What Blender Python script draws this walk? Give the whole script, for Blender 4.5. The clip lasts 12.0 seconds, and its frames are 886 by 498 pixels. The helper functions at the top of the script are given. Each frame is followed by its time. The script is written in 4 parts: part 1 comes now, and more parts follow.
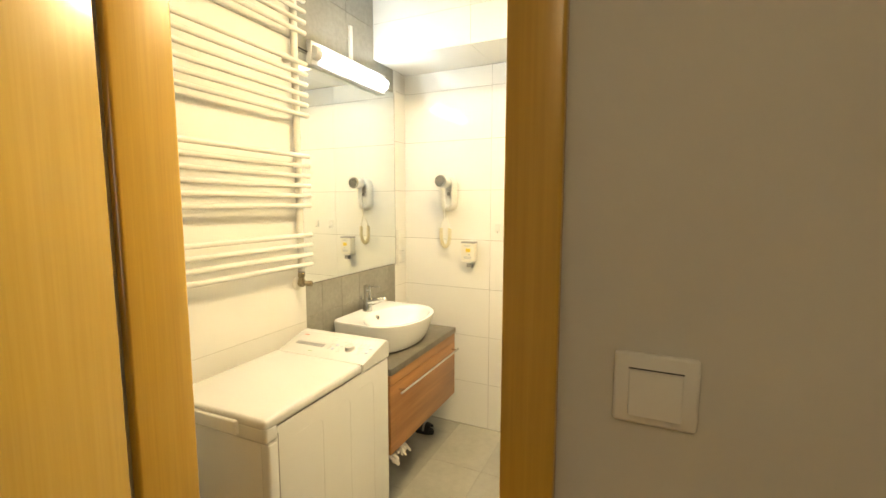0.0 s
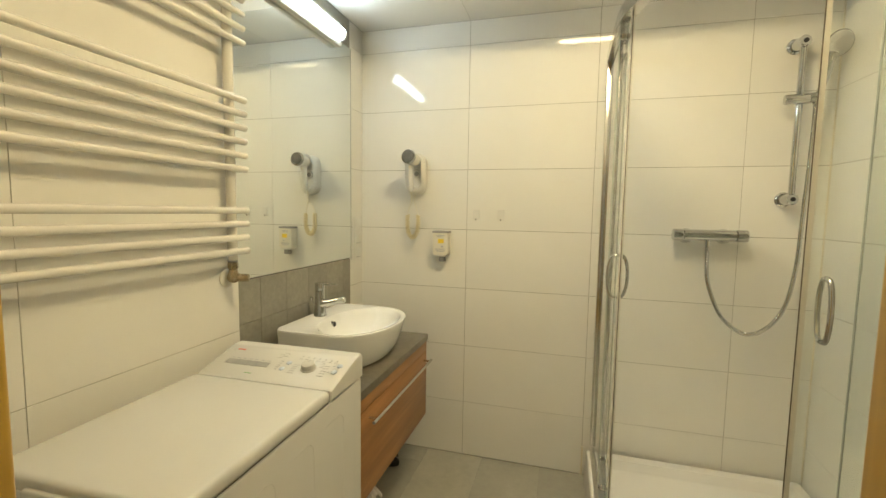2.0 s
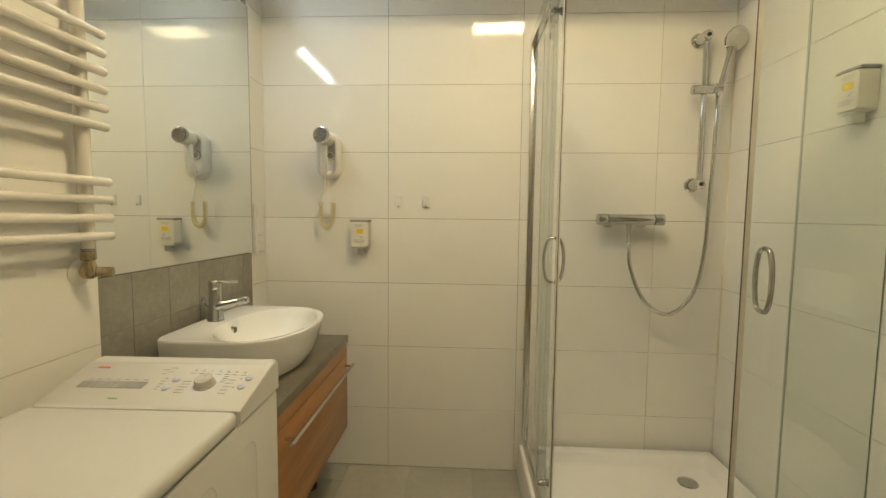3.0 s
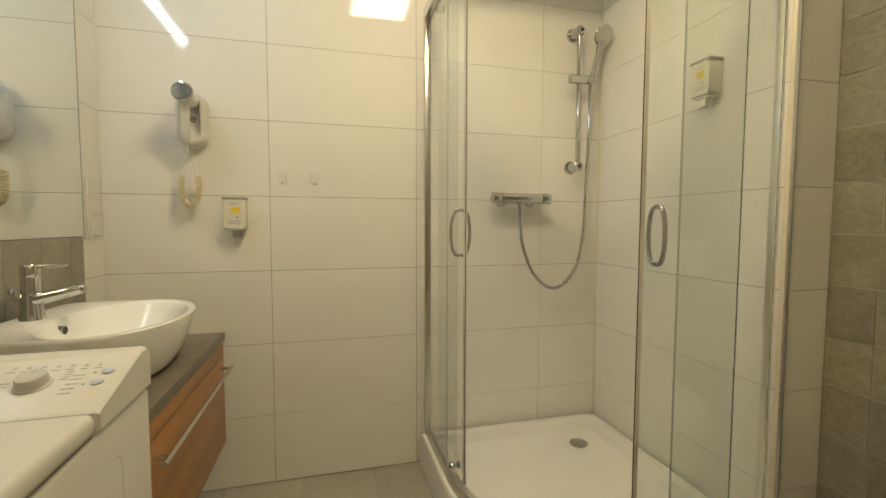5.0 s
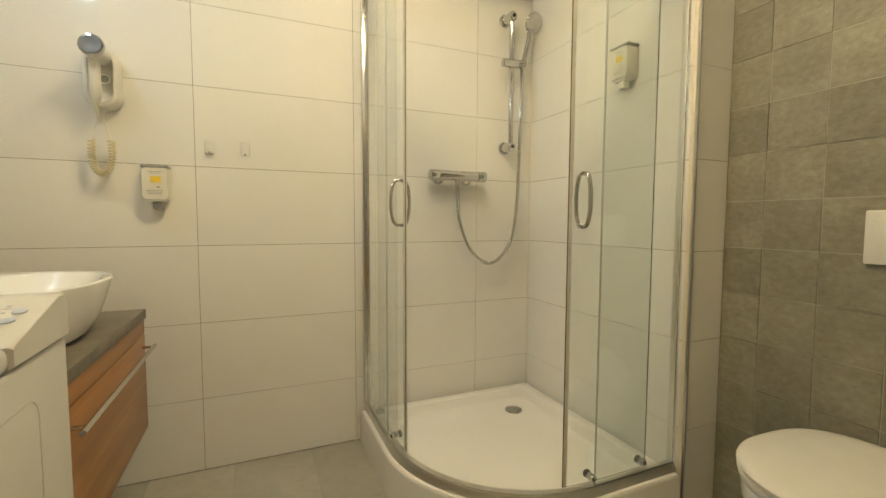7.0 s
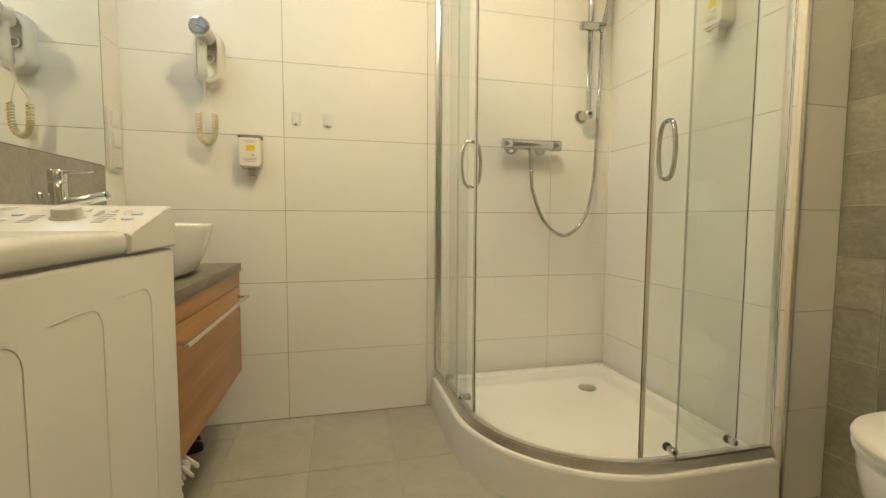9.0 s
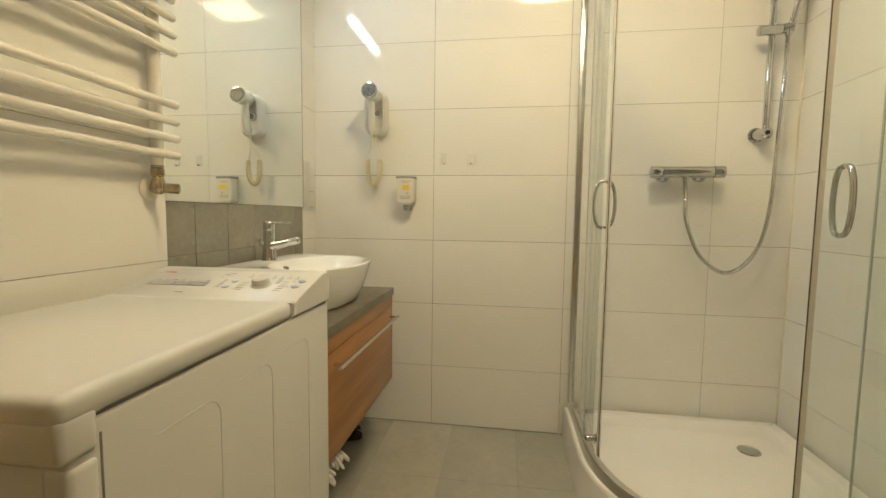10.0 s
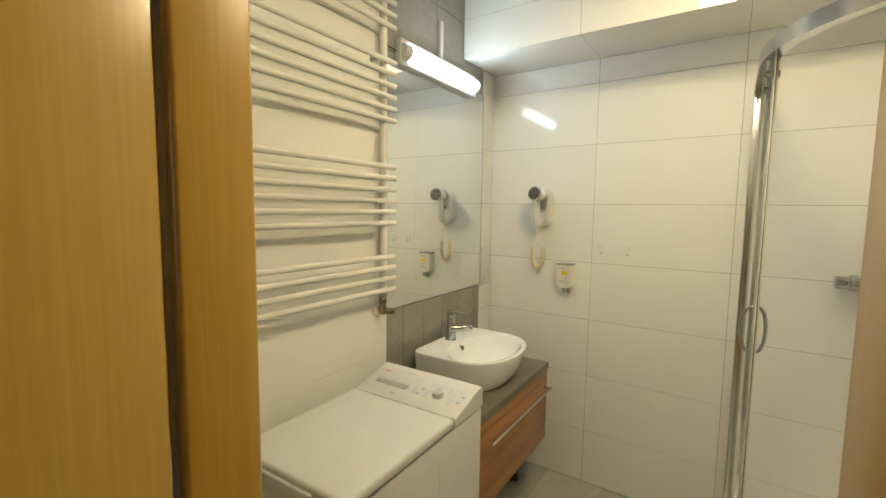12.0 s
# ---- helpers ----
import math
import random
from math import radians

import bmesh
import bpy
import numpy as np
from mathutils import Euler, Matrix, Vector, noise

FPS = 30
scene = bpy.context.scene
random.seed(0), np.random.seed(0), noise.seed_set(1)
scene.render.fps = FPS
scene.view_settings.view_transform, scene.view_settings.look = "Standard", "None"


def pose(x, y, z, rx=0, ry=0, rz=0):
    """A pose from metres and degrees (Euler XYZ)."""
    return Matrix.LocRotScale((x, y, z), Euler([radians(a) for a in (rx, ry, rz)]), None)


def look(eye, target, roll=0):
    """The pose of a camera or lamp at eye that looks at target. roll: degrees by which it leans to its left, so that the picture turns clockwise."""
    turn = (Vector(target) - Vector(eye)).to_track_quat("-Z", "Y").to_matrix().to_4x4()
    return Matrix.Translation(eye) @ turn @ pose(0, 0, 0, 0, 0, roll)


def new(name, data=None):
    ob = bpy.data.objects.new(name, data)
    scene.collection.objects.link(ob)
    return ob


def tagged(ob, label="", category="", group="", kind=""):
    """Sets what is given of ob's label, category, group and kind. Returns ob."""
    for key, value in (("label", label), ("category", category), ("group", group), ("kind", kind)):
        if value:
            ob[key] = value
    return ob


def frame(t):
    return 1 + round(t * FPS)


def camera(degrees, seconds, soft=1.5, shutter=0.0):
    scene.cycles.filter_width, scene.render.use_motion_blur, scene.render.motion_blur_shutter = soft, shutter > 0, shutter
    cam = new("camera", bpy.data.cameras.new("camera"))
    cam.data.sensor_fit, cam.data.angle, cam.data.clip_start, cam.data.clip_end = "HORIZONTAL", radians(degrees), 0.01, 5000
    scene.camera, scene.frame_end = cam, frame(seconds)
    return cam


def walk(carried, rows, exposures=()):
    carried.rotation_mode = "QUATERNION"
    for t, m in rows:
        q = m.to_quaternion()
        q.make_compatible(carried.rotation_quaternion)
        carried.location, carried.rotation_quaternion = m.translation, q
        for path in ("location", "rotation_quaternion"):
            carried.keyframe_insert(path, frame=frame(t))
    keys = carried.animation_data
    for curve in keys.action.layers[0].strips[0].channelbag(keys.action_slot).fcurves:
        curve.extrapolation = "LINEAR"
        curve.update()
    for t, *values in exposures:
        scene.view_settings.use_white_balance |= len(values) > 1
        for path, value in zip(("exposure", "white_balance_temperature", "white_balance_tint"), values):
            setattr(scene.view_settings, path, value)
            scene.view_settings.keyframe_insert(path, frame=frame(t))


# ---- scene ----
cam = camera(91.9, 12.0)
PATH = [
    (0, (0.049, -0.011, 1.457), (-0.79, 1.792, 1.246), 0.1),
    (0.5, (-0.014, 0.008, 1.472), (-0.98, 1.746, 1.253), 0.3),
    (1, (-0.081, 0.083, 1.431), (-1.047, 1.823, 1.227), 0.5),
    (1.5, (-0.196, 0.181, 1.391), (-0.996, 2.004, 1.201), 0.8),
    (2, (-0.311, 0.314, 1.321), (-0.851, 2.232, 1.148), 0.9),
    (2.5, (-0.396, 0.425, 1.257), (-0.673, 2.4, 1.1), 0.9),
    (3, (-0.435, 0.475, 1.24), (-0.537, 2.466, 1.09), 0.6),
    (3.5, (-0.478, 0.52, 1.218), (-0.36, 2.512, 1.08), 0.7),
    (5.3, (-0.561, 0.592, 1.112), (-0.044, 2.521, 0.993), 0.1),
    (5.5, (-0.56, 0.586, 1.122), (-0.068, 2.52, 0.994), 0.1),
    (6, (-0.562, 0.557, 1.113), (-0.07, 2.492, 0.991), 0.3),
    (6.5, (-0.579, 0.563, 1.064), (0.106, 2.438, 0.939), 0.4),
    (6.7, (-0.582, 0.566, 1.05), (0.17, 2.415, 0.921), 0.3),
    (8.3, (-0.598, 0.58, 0.845), (0.243, 2.39, 0.718), 0.1),
    (8.5, (-0.593, 0.578, 0.841), (0.157, 2.428, 0.713), 0.1),
    (9, (-0.573, 0.556, 0.884), (-0.109, 2.497, 0.747), 0.3),
    (9.5, (-0.518, 0.507, 0.944), (-0.389, 2.497, 0.799), 0.4),
    (10, (-0.447, 0.465, 1.04), (-0.742, 2.437, 0.883), 0.7),
    (10.5, (-0.419, 0.416, 1.212), (-1.079, 2.296, 1.037), 0.7),
    (11, (-0.366, 0.384, 1.351), (-1.292, 2.147, 1.174), 0.6),
    (11.5, (-0.304, 0.319, 1.444), (-1.347, 2.017, 1.263), 0.8),
    (12, (-0.206, 0.179, 1.501), (-1.307, 1.838, 1.318), 0.8),
]
EXPOSURES = [
    (0.0, 1.08, 6900, 11), (0.5, 1.02, 6850, 11), (1.0, 0.78, 6500, 9), (1.5, 0.5, 6400, 7), (2.0, 0.2, 6500, 6), (2.5, 0.02, 6500, 8), (3.5, -0.08, 6500, 9),
    (5.5, 0.0, 6500, 10), (6.0, 0.04, 6500, 10), (6.5, 0.08, 6500, 10), (8.5, 0.44, 6450, 10), (9.0, 0.38, 6450, 10), (9.5, 0.27, 6400, 10), (10.0, 0.19, 6400, 10), (10.5, 0.1, 6400, 9),
    (11.0, -0.06, 6250, 9), (11.5, -0.04, 6150, 9), (12.0, 0.05, 6150, 9),
]
walk(cam, [(t, look(eye, target, roll)) for t, eye, target, roll in PATH], EXPOSURES)

# ---- world and light ----
world = bpy.data.worlds.new("world")
scene.world = world
world.use_nodes = True
wn = world.node_tree.nodes
sky = wn.new("ShaderNodeTexSky")
sky.sky_type, sky.sun_disc, sky.sun_elevation, sky.sun_rotation = "NISHITA", False, radians(35), radians(40)
world.node_tree.links.new(sky.outputs[0], wn["Background"].inputs[0])
wn["Background"].inputs[1].default_value = 0.1
CEILING_LIGHT = 53.0
TUBE_LIGHT = 24.0
WINDOW_LIGHT = 3.0
# strength of the unseen fill lamp added in the hall
HALL_FILL = 14.0

# ---- plan, in metres ----
XL, XS, XR, XG = -1.352, -1.40, 0.757, 0.922     # radiator wall, mirror wall, shower wall, niche wall
YB, YD, YH = 2.508, 0.631, 0.50                  # back wall, door wall inside, door wall on the hall side
YP = 1.559                                       # corner of the shower wall and the niche
HC = 2.64                                        # ceiling
ROW, ROW0 = 0.3105, -0.0125                      # tile course height and offset
DX0, DX1, DZ = -0.922, -0.118, 2.06              # door opening


# ---- materials ----
def shader(name):
    m = bpy.data.materials.new(name)
    m.use_nodes = True
    nt = m.node_tree
    return m, nt, nt.nodes["Principled BSDF"]


def ramp(nt, fac, stops):
    r = nt.nodes.new("ShaderNodeValToRGB")
    while len(r.color_ramp.elements) < len(stops):
        r.color_ramp.elements.new(0.5)
    for e, (p, c) in zip(r.color_ramp.elements, stops):
        e.position, e.color = p, (*c, 1)
    nt.links.new(fac, r.inputs[0])
    return r.outputs[0]


def grain(nt, scale, detail=4, stretch=(1, 1, 1), rough=0.55, shift=None):
    tc = nt.nodes.new("ShaderNodeTexCoord")
    mp = nt.nodes.new("ShaderNodeMapping")
    mp.inputs["Scale"].default_value = stretch
    nt.links.new(tc.outputs["Object"], mp.inputs[0])
    if shift:
        info = nt.nodes.new("ShaderNodeObjectInfo")
        cmb = nt.nodes.new("ShaderNodeVectorMath")
        cmb.operation = "SCALE"
        cmb.inputs[0].default_value = (shift, shift * 1.7, shift * 0.6)
        nt.links.new(info.outputs["Random"], cmb.inputs["Scale"])
        nt.links.new(cmb.outputs[0], mp.inputs["Location"])
    n = nt.nodes.new("ShaderNodeTexNoise")
    n.inputs["Scale"].default_value, n.inputs["Detail"].default_value, n.inputs["Roughness"].default_value = scale, detail, rough
    nt.links.new(mp.outputs[0], n.inputs["Vector"])
    return n.outputs["Fac"]


def bump(nt, bsdf, fac, strength, distance=0.002):
    b = nt.nodes.new("ShaderNodeBump")
    b.inputs["Strength"].default_value, b.inputs["Distance"].default_value = strength, distance
    nt.links.new(fac, b.inputs["Height"])
    nt.links.new(b.outputs[0], bsdf.inputs["Normal"])


def mixed(nt, a, b, fac):
    m = nt.nodes.new("ShaderNodeMix")
    m.data_type, m.blend_type = "RGBA", "MULTIPLY"
    m.inputs[0].default_value = fac
    nt.links.new(a, m.inputs[6])
    nt.links.new(b, m.inputs[7])
    return m.outputs[2]


def tint_random(nt, lo, hi):
    info = nt.nodes.new("ShaderNodeObjectInfo")
    return ramp(nt, info.outputs["Random"], [(0, lo), (1, hi)])


def surface(name, lo, hi, rough=0.5, scale=8, bump_scale=0, bump_strength=0.1, metal=0.0, coat=0.0, spread=0.0, wear=0.04, spec=0.5):
    """A plain surface with soft blotches at one scale and fine grain or roughness wear at another."""
    m, nt, p = shader(name)
    col = ramp(nt, grain(nt, scale), [(0.3, lo), (0.7, hi)])
    if spread:
        col = mixed(nt, col, tint_random(nt, (1 - spread,) * 3, (1, 1, 1)), 1.0)
    nt.links.new(col, p.inputs["Base Color"])
    rr = nt.nodes.new("ShaderNodeMapRange")
    nt.links.new(grain(nt, scale * 5, 5), rr.inputs[0])
    rr.inputs[3].default_value, rr.inputs[4].default_value = max(0.02, rough - wear), rough + wear
    nt.links.new(rr.outputs[0], p.inputs["Roughness"])
    p.inputs["Metallic"].default_value, p.inputs["Coat Weight"].default_value = metal, coat
    p.inputs["Specular IOR Level"].default_value = spec
    if bump_scale:
        bump(nt, p, grain(nt, bump_scale, 6), bump_strength)
    return m


CREAM = surface("cream_tile", (0.85, 0.84, 0.795), (0.88, 0.87, 0.825), 0.055, 3, 9, 0.012, spread=0.03, wear=0.018, spec=0.43)
GROUT = surface("grey_grout", (0.19, 0.165, 0.125), (0.27, 0.235, 0.18), 0.85, 20, 120, 0.2)
FLOOR_GROUT = surface("floor_grout", (0.28, 0.27, 0.23), (0.33, 0.315, 0.27), 0.8, 20, 120, 0.2)
SLATE_GROUT = surface("sandy_grout", (0.38, 0.355, 0.28), (0.46, 0.43, 0.34), 0.85, 20, 120, 0.2)
GROUT_LIGHT = surface("pale_grout", (0.40, 0.38, 0.32), (0.50, 0.47, 0.40), 0.85, 20, 120, 0.2)
PLASTER = surface("hall_plaster", (0.59, 0.575, 0.535), (0.63, 0.615, 0.575), 0.8, 3, 90, 0.06)
CEILING_PAINT = surface("ceiling_paint", (0.80, 0.79, 0.76), (0.84, 0.83, 0.80), 0.8, 2, 140, 0.04)
PORCELAIN = surface("white_porcelain", (0.85, 0.86, 0.85), (0.88, 0.89, 0.88), 0.05, 3, coat=0.5, wear=0.02)
ENAMEL = surface("white_enamel", (0.67, 0.67, 0.65), (0.705, 0.705, 0.685), 0.26, 2, wear=0.01)
ENAMEL_EDGE = surface("grey_gasket", (0.18, 0.18, 0.17), (0.24, 0.24, 0.23), 0.5, 12)
ACRYLIC = surface("white_acrylic", (0.80, 0.79, 0.76), (0.83, 0.82, 0.79), 0.16, 3, wear=0.01)
PLASTIC = surface("white_plastic", (0.74, 0.73, 0.69), (0.78, 0.77, 0.73), 0.32, 10)
PLASTIC_CREAM = surface("cream_plastic", (0.78, 0.75, 0.65), (0.81, 0.78, 0.68), 0.35, 10)
GREY_PLASTIC = surface("grey_plastic", (0.30, 0.30, 0.29), (0.36, 0.36, 0.35), 0.4, 12)
DARK_PLASTIC = surface("dark_plastic", (0.02, 0.02, 0.02), (0.035, 0.035, 0.035), 0.45, 12)
CHROME = surface("chrome", (0.57, 0.575, 0.57), (0.63, 0.635, 0.63), 0.07, 15, metal=1.0, wear=0.01)
STEEL = surface("brushed_steel", (0.60, 0.59, 0.56), (0.68, 0.67, 0.64), 0.24, 4, metal=1.0, wear=0.01)
ALU = surface("satin_aluminium", (0.50, 0.50, 0.49), (0.58, 0.58, 0.57), 0.34, 15, metal=1.0, wear=0.06)
BRASS = surface("dull_brass", (0.34, 0.27, 0.16), (0.56, 0.48, 0.34), 0.24, 40, metal=1.0, wear=0.1)
INK = surface("grey_print", (0.42, 0.43, 0.45), (0.48, 0.49, 0.51), 0.4, 30)
KEY_GREY = surface("grey_key", (0.30, 0.30, 0.30), (0.37, 0.37, 0.37), 0.4, 60)
INK_PALE = surface("pale_grey_print", (0.50, 0.50, 0.49), (0.56, 0.56, 0.55), 0.4, 30)
PROFILE = surface("polished_aluminium", (0.68, 0.68, 0.665), (0.74, 0.74, 0.725), 0.19, 4, metal=1.0, wear=0.01)
SATIN = surface("satin_steel_profile", (0.66, 0.65, 0.61), (0.72, 0.71, 0.67), 0.40, 4, metal=1.0, wear=0.03)
LAMP_GREY = surface("pale_grey_lacquer", (0.60, 0.60, 0.585), (0.65, 0.65, 0.635), 0.33, 12)
PALE_GREY = surface("pale_grey_plastic", (0.52, 0.51, 0.48), (0.57, 0.56, 0.53), 0.35, 20)
INK_BLUE = surface("blue_print", (0.46, 0.53, 0.64), (0.52, 0.58, 0.68), 0.4, 30)
INK_RED = surface("red_print", (0.60, 0.10, 0.08), (0.66, 0.14, 0.11), 0.4, 30)
INK_YELLOW = surface("yellow_print", (0.85, 0.62, 0.05), (0.90, 0.68, 0.08), 0.4, 30)
INK_GREEN = surface("green_print", (0.20, 0.38, 0.18), (0.25, 0.42, 0.22), 0.4, 30)
RADIATOR_WHITE = surface("radiator_enamel", (0.79, 0.77, 0.71), (0.82, 0.80, 0.74), 0.22, 6)
SILICONE = surface("cream_silicone", (0.74, 0.68, 0.54), (0.80, 0.75, 0.62), 0.45, 25)
PAPER = surface("crumpled_cloth", (0.50, 0.48, 0.45), (0.66, 0.64, 0.60), 0.9, 40, 60, 0.4)


def stone_material(name, cols, rough, scale, strength, spread, shade=0.82, streak=(1, 1, 1)):
    m, nt, p = shader(name)
    a = ramp(nt, grain(nt, scale, 8, (1, 1, 1), 0.65, 9.0), [(0.25, cols[0]), (0.5, cols[1]), (0.75, cols[2])])
    b = ramp(nt, grain(nt, scale * 9, 6, streak, 0.6, 5.0), [(0.3, (shade,) * 3), (0.7, (1, 1, 1))])
    c = mixed(nt, mixed(nt, a, b, 1.0), tint_random(nt, (1 - spread,) * 3, (1, 1, 1)), 1.0)
    nt.links.new(c, p.inputs["Base Color"])
    rr = nt.nodes.new("ShaderNodeMapRange")
    nt.links.new(grain(nt, scale * 3, 5), rr.inputs[0])
    rr.inputs[3].default_value, rr.inputs[4].default_value = rough - 0.08, rough + 0.12
    nt.links.new(rr.outputs[0], p.inputs["Roughness"])
    bump(nt, p, grain(nt, scale * 4, 9, streak, 0.7, 5.0), strength, 0.004)
    return m


SLATE = stone_material("grey_slate_tile", ((0.275, 0.262, 0.19), (0.35, 0.332, 0.25), (0.45, 0.428, 0.335)), 0.45, 6, 1.0, 0.26, 0.70, (0.9, 1.15, 1))
CEMENT = stone_material("grey_cement_tile", ((0.285, 0.275, 0.23), (0.335, 0.322, 0.275), (0.39, 0.375, 0.325)), 0.38, 5, 0.10, 0.12)
FLOOR_TILE = stone_material("grey_floor_tile", ((0.37, 0.36, 0.30), (0.44, 0.425, 0.36), (0.51, 0.495, 0.42)), 0.36, 3, 0.06, 0.20, 0.9)
WORKTOP = stone_material("brown_grey_laminate", ((0.12, 0.105, 0.08), (0.175, 0.155, 0.12), (0.24, 0.215, 0.17)), 0.4, 6, 0.08, 0.0)


def wood_material(name, cols, rough, stretch, scale=9, coat=0.0, fine=60, strength=0.05, pore=0.80):
    m, nt, p = shader(name)
    a = ramp(nt, grain(nt, scale, 5, stretch, 0.6), [(0.3, cols[0]), (0.55, cols[1]), (0.75, cols[2])])
    b = ramp(nt, grain(nt, fine, 4, stretch, 0.6), [(0.35, (pore, pore * 0.98, pore * 0.93)), (0.65, (1, 1, 1))])
    nt.links.new(mixed(nt, a, b, 0.8), p.inputs["Base Color"])
    p.inputs["Roughness"].default_value, p.inputs["Coat Weight"].default_value = rough, coat
    bump(nt, p, grain(nt, fine, 5, stretch), strength, 0.001)
    return m


OAK = wood_material("honey_oak_veneer", ((0.53, 0.32, 0.045), (0.56, 0.345, 0.053), (0.59, 0.37, 0.062)), 0.30, (1, 1, 0.02), 26, 0.25, 170, 0.05, 0.88)
# the oak made lighter: bathroom light on the open leaf is put into its colour
OAK_LIT = wood_material("lit_oak_door_veneer", ((0.60, 0.395, 0.078), (0.625, 0.415, 0.086), (0.65, 0.435, 0.096)), 0.27, (1, 1, 0.02), 20, 0.35, 150, 0.03, 0.92)
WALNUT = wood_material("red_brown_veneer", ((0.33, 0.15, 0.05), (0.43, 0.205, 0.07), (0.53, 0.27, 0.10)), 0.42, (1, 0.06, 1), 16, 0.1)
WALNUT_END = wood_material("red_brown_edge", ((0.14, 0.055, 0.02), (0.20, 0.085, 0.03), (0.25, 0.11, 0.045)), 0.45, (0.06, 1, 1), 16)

GLASS, gnt, gp = shader("shower_glass")
gp.inputs["Base Color"].default_value = (0.945, 0.978, 0.960, 1)
gp.inputs["Roughness"].default_value, gp.inputs["IOR"].default_value, gp.inputs["Transmission Weight"].default_value = 0.01, 1.45, 0.98
GLASS_EDGE = surface("cut_glass_edge", (0.38, 0.42, 0.38), (0.46, 0.50, 0.46), 0.25, 30)
SEAL = surface("grey_magnet_seal", (0.66, 0.64, 0.57), (0.72, 0.70, 0.63), 0.3, 20)
SEAL_DARK = surface("dark_magnet_strip", (0.10, 0.085, 0.065), (0.15, 0.13, 0.10), 0.35, 20)
CORD = surface("yellowed_cord", (0.66, 0.58, 0.36), (0.74, 0.66, 0.44), 0.4, 30)
MIRROR, gnt, gp = shader("mirror_silver")
gp.inputs["Base Color"].default_value = (0.86, 0.89, 0.87, 1)
gp.inputs["Roughness"].default_value, gp.inputs["Metallic"].default_value = 0.008, 1.0


def glow(name, colour, strength):
    m, nt, p = shader(name)
    p.inputs["Base Color"].default_value = (0.8, 0.8, 0.8, 1)
    p.inputs["Emission Color"].default_value, p.inputs["Emission Strength"].default_value = (*colour, 1), strength
    return m


PANEL_GLOW = glow("warm_diffuser", (1.0, 0.79, 0.45), CEILING_LIGHT)
HALL_FILL_GLOW = glow("warm_hall_fill", (1.0, 0.78, 0.45), HALL_FILL)
TUBE_GLOW = glow("cool_tube_diffuser", (0.80, 0.925, 1.0), TUBE_LIGHT)


# ---- mesh tools ----
def finish(name, bm, material, smooth=True):
    bmesh.ops.recalc_face_normals(bm, faces=bm.faces)
    me = bpy.data.meshes.new(name)
    bm.to_mesh(me)
    bm.free()
    me.materials.append(material)
    if smooth:
        me.polygons.foreach_set("use_smooth", [True] * len(me.polygons))
        me.set_sharp_from_angle(angle=radians(38))
    return me


def part(name, bm, material, parent, label=""):
    ob = new(name, finish(name, bm, material))
    ob.parent = parent
    if parent is not None:
        ob.matrix_parent_inverse = parent.matrix_basis.inverted()
    if label:
        tagged(ob, label)
    return ob


def thing(name, at, label, category, group="", kind=""):
    ob = new(name)
    ob.empty_display_size = 0.05
    ob.matrix_basis = pose(*at)
    return tagged(ob, label, category, group, kind)


def whole(name, bm, material, label, category, group="", kind=""):
    return tagged(part(name, bm, material, None), label, category, group, kind)


def box(x0, x1, y0, y1, z0, z1, bevel=0.0, seg=2, bm=None):
    b = bmesh.new()
    r = bmesh.ops.create_cube(b, size=1)
    bmesh.ops.scale(b, vec=(abs(x1 - x0), abs(y1 - y0), abs(z1 - z0)), verts=r["verts"])
    bmesh.ops.translate(b, vec=((x0 + x1) / 2, (y0 + y1) / 2, (z0 + z1) / 2), verts=r["verts"])
    if bevel:
        bmesh.ops.bevel(b, geom=b.edges[:], offset=bevel, segments=seg, affect="EDGES", profile=0.5)
    return join(bm, b)


def join(bm, b):
    if bm is None:
        return b
    me = bpy.data.meshes.new("t")
    b.to_mesh(me)
    b.free()
    bm.from_mesh(me)
    bpy.data.meshes.remove(me)
    return bm


def loft(rings, bm=None, cap=True, closed=True):
    bm = bm or bmesh.new()
    vs = [[bm.verts.new(p) for p in ring] for ring in rings]
    n = len(rings[0])
    for a, b in zip(vs, vs[1:]):
        for i in range(n if closed else n - 1):
            j = (i + 1) % n
            bm.faces.new((a[i], a[j], b[j], b[i]))
    if cap:
        bm.faces.new(vs[0])
        bm.faces.new(vs[-1])
    return bm


def tube(points, r, seg=12, bm=None, cap=True):
    """A round bar along points; r is one radius or one for each point."""
    pts = [Vector(p) for p in points]
    rs = r if isinstance(r, (list, tuple)) else [r] * len(pts)
    up = Vector((0, 0, 1)) if abs((pts[1] - pts[0]).normalized().z) < 0.9 else Vector((0, 1, 0))
    rings = []
    for i, p in enumerate(pts):
        d = (pts[min(i + 1, len(pts) - 1)] - pts[max(i - 1, 0)]).normalized()
        side = d.cross(up).normalized()
        up = side.cross(d).normalized()
        rings.append([p + rs[i] * (math.cos(a) * side + math.sin(a) * up) for a in [2 * math.pi * k / seg for k in range(seg)]])
    return loft(rings, bm, cap)


def rod(a, b, r, seg=16, bevel=0.15, bm=None):
    """A straight bar with softly rounded ends."""
    a, b = Vector(a), Vector(b)
    d = (b - a).normalized() * r * bevel
    return tube([a, a + d, b - d, b], [r * (1 - bevel), r, r, r * (1 - bevel)], seg, bm)


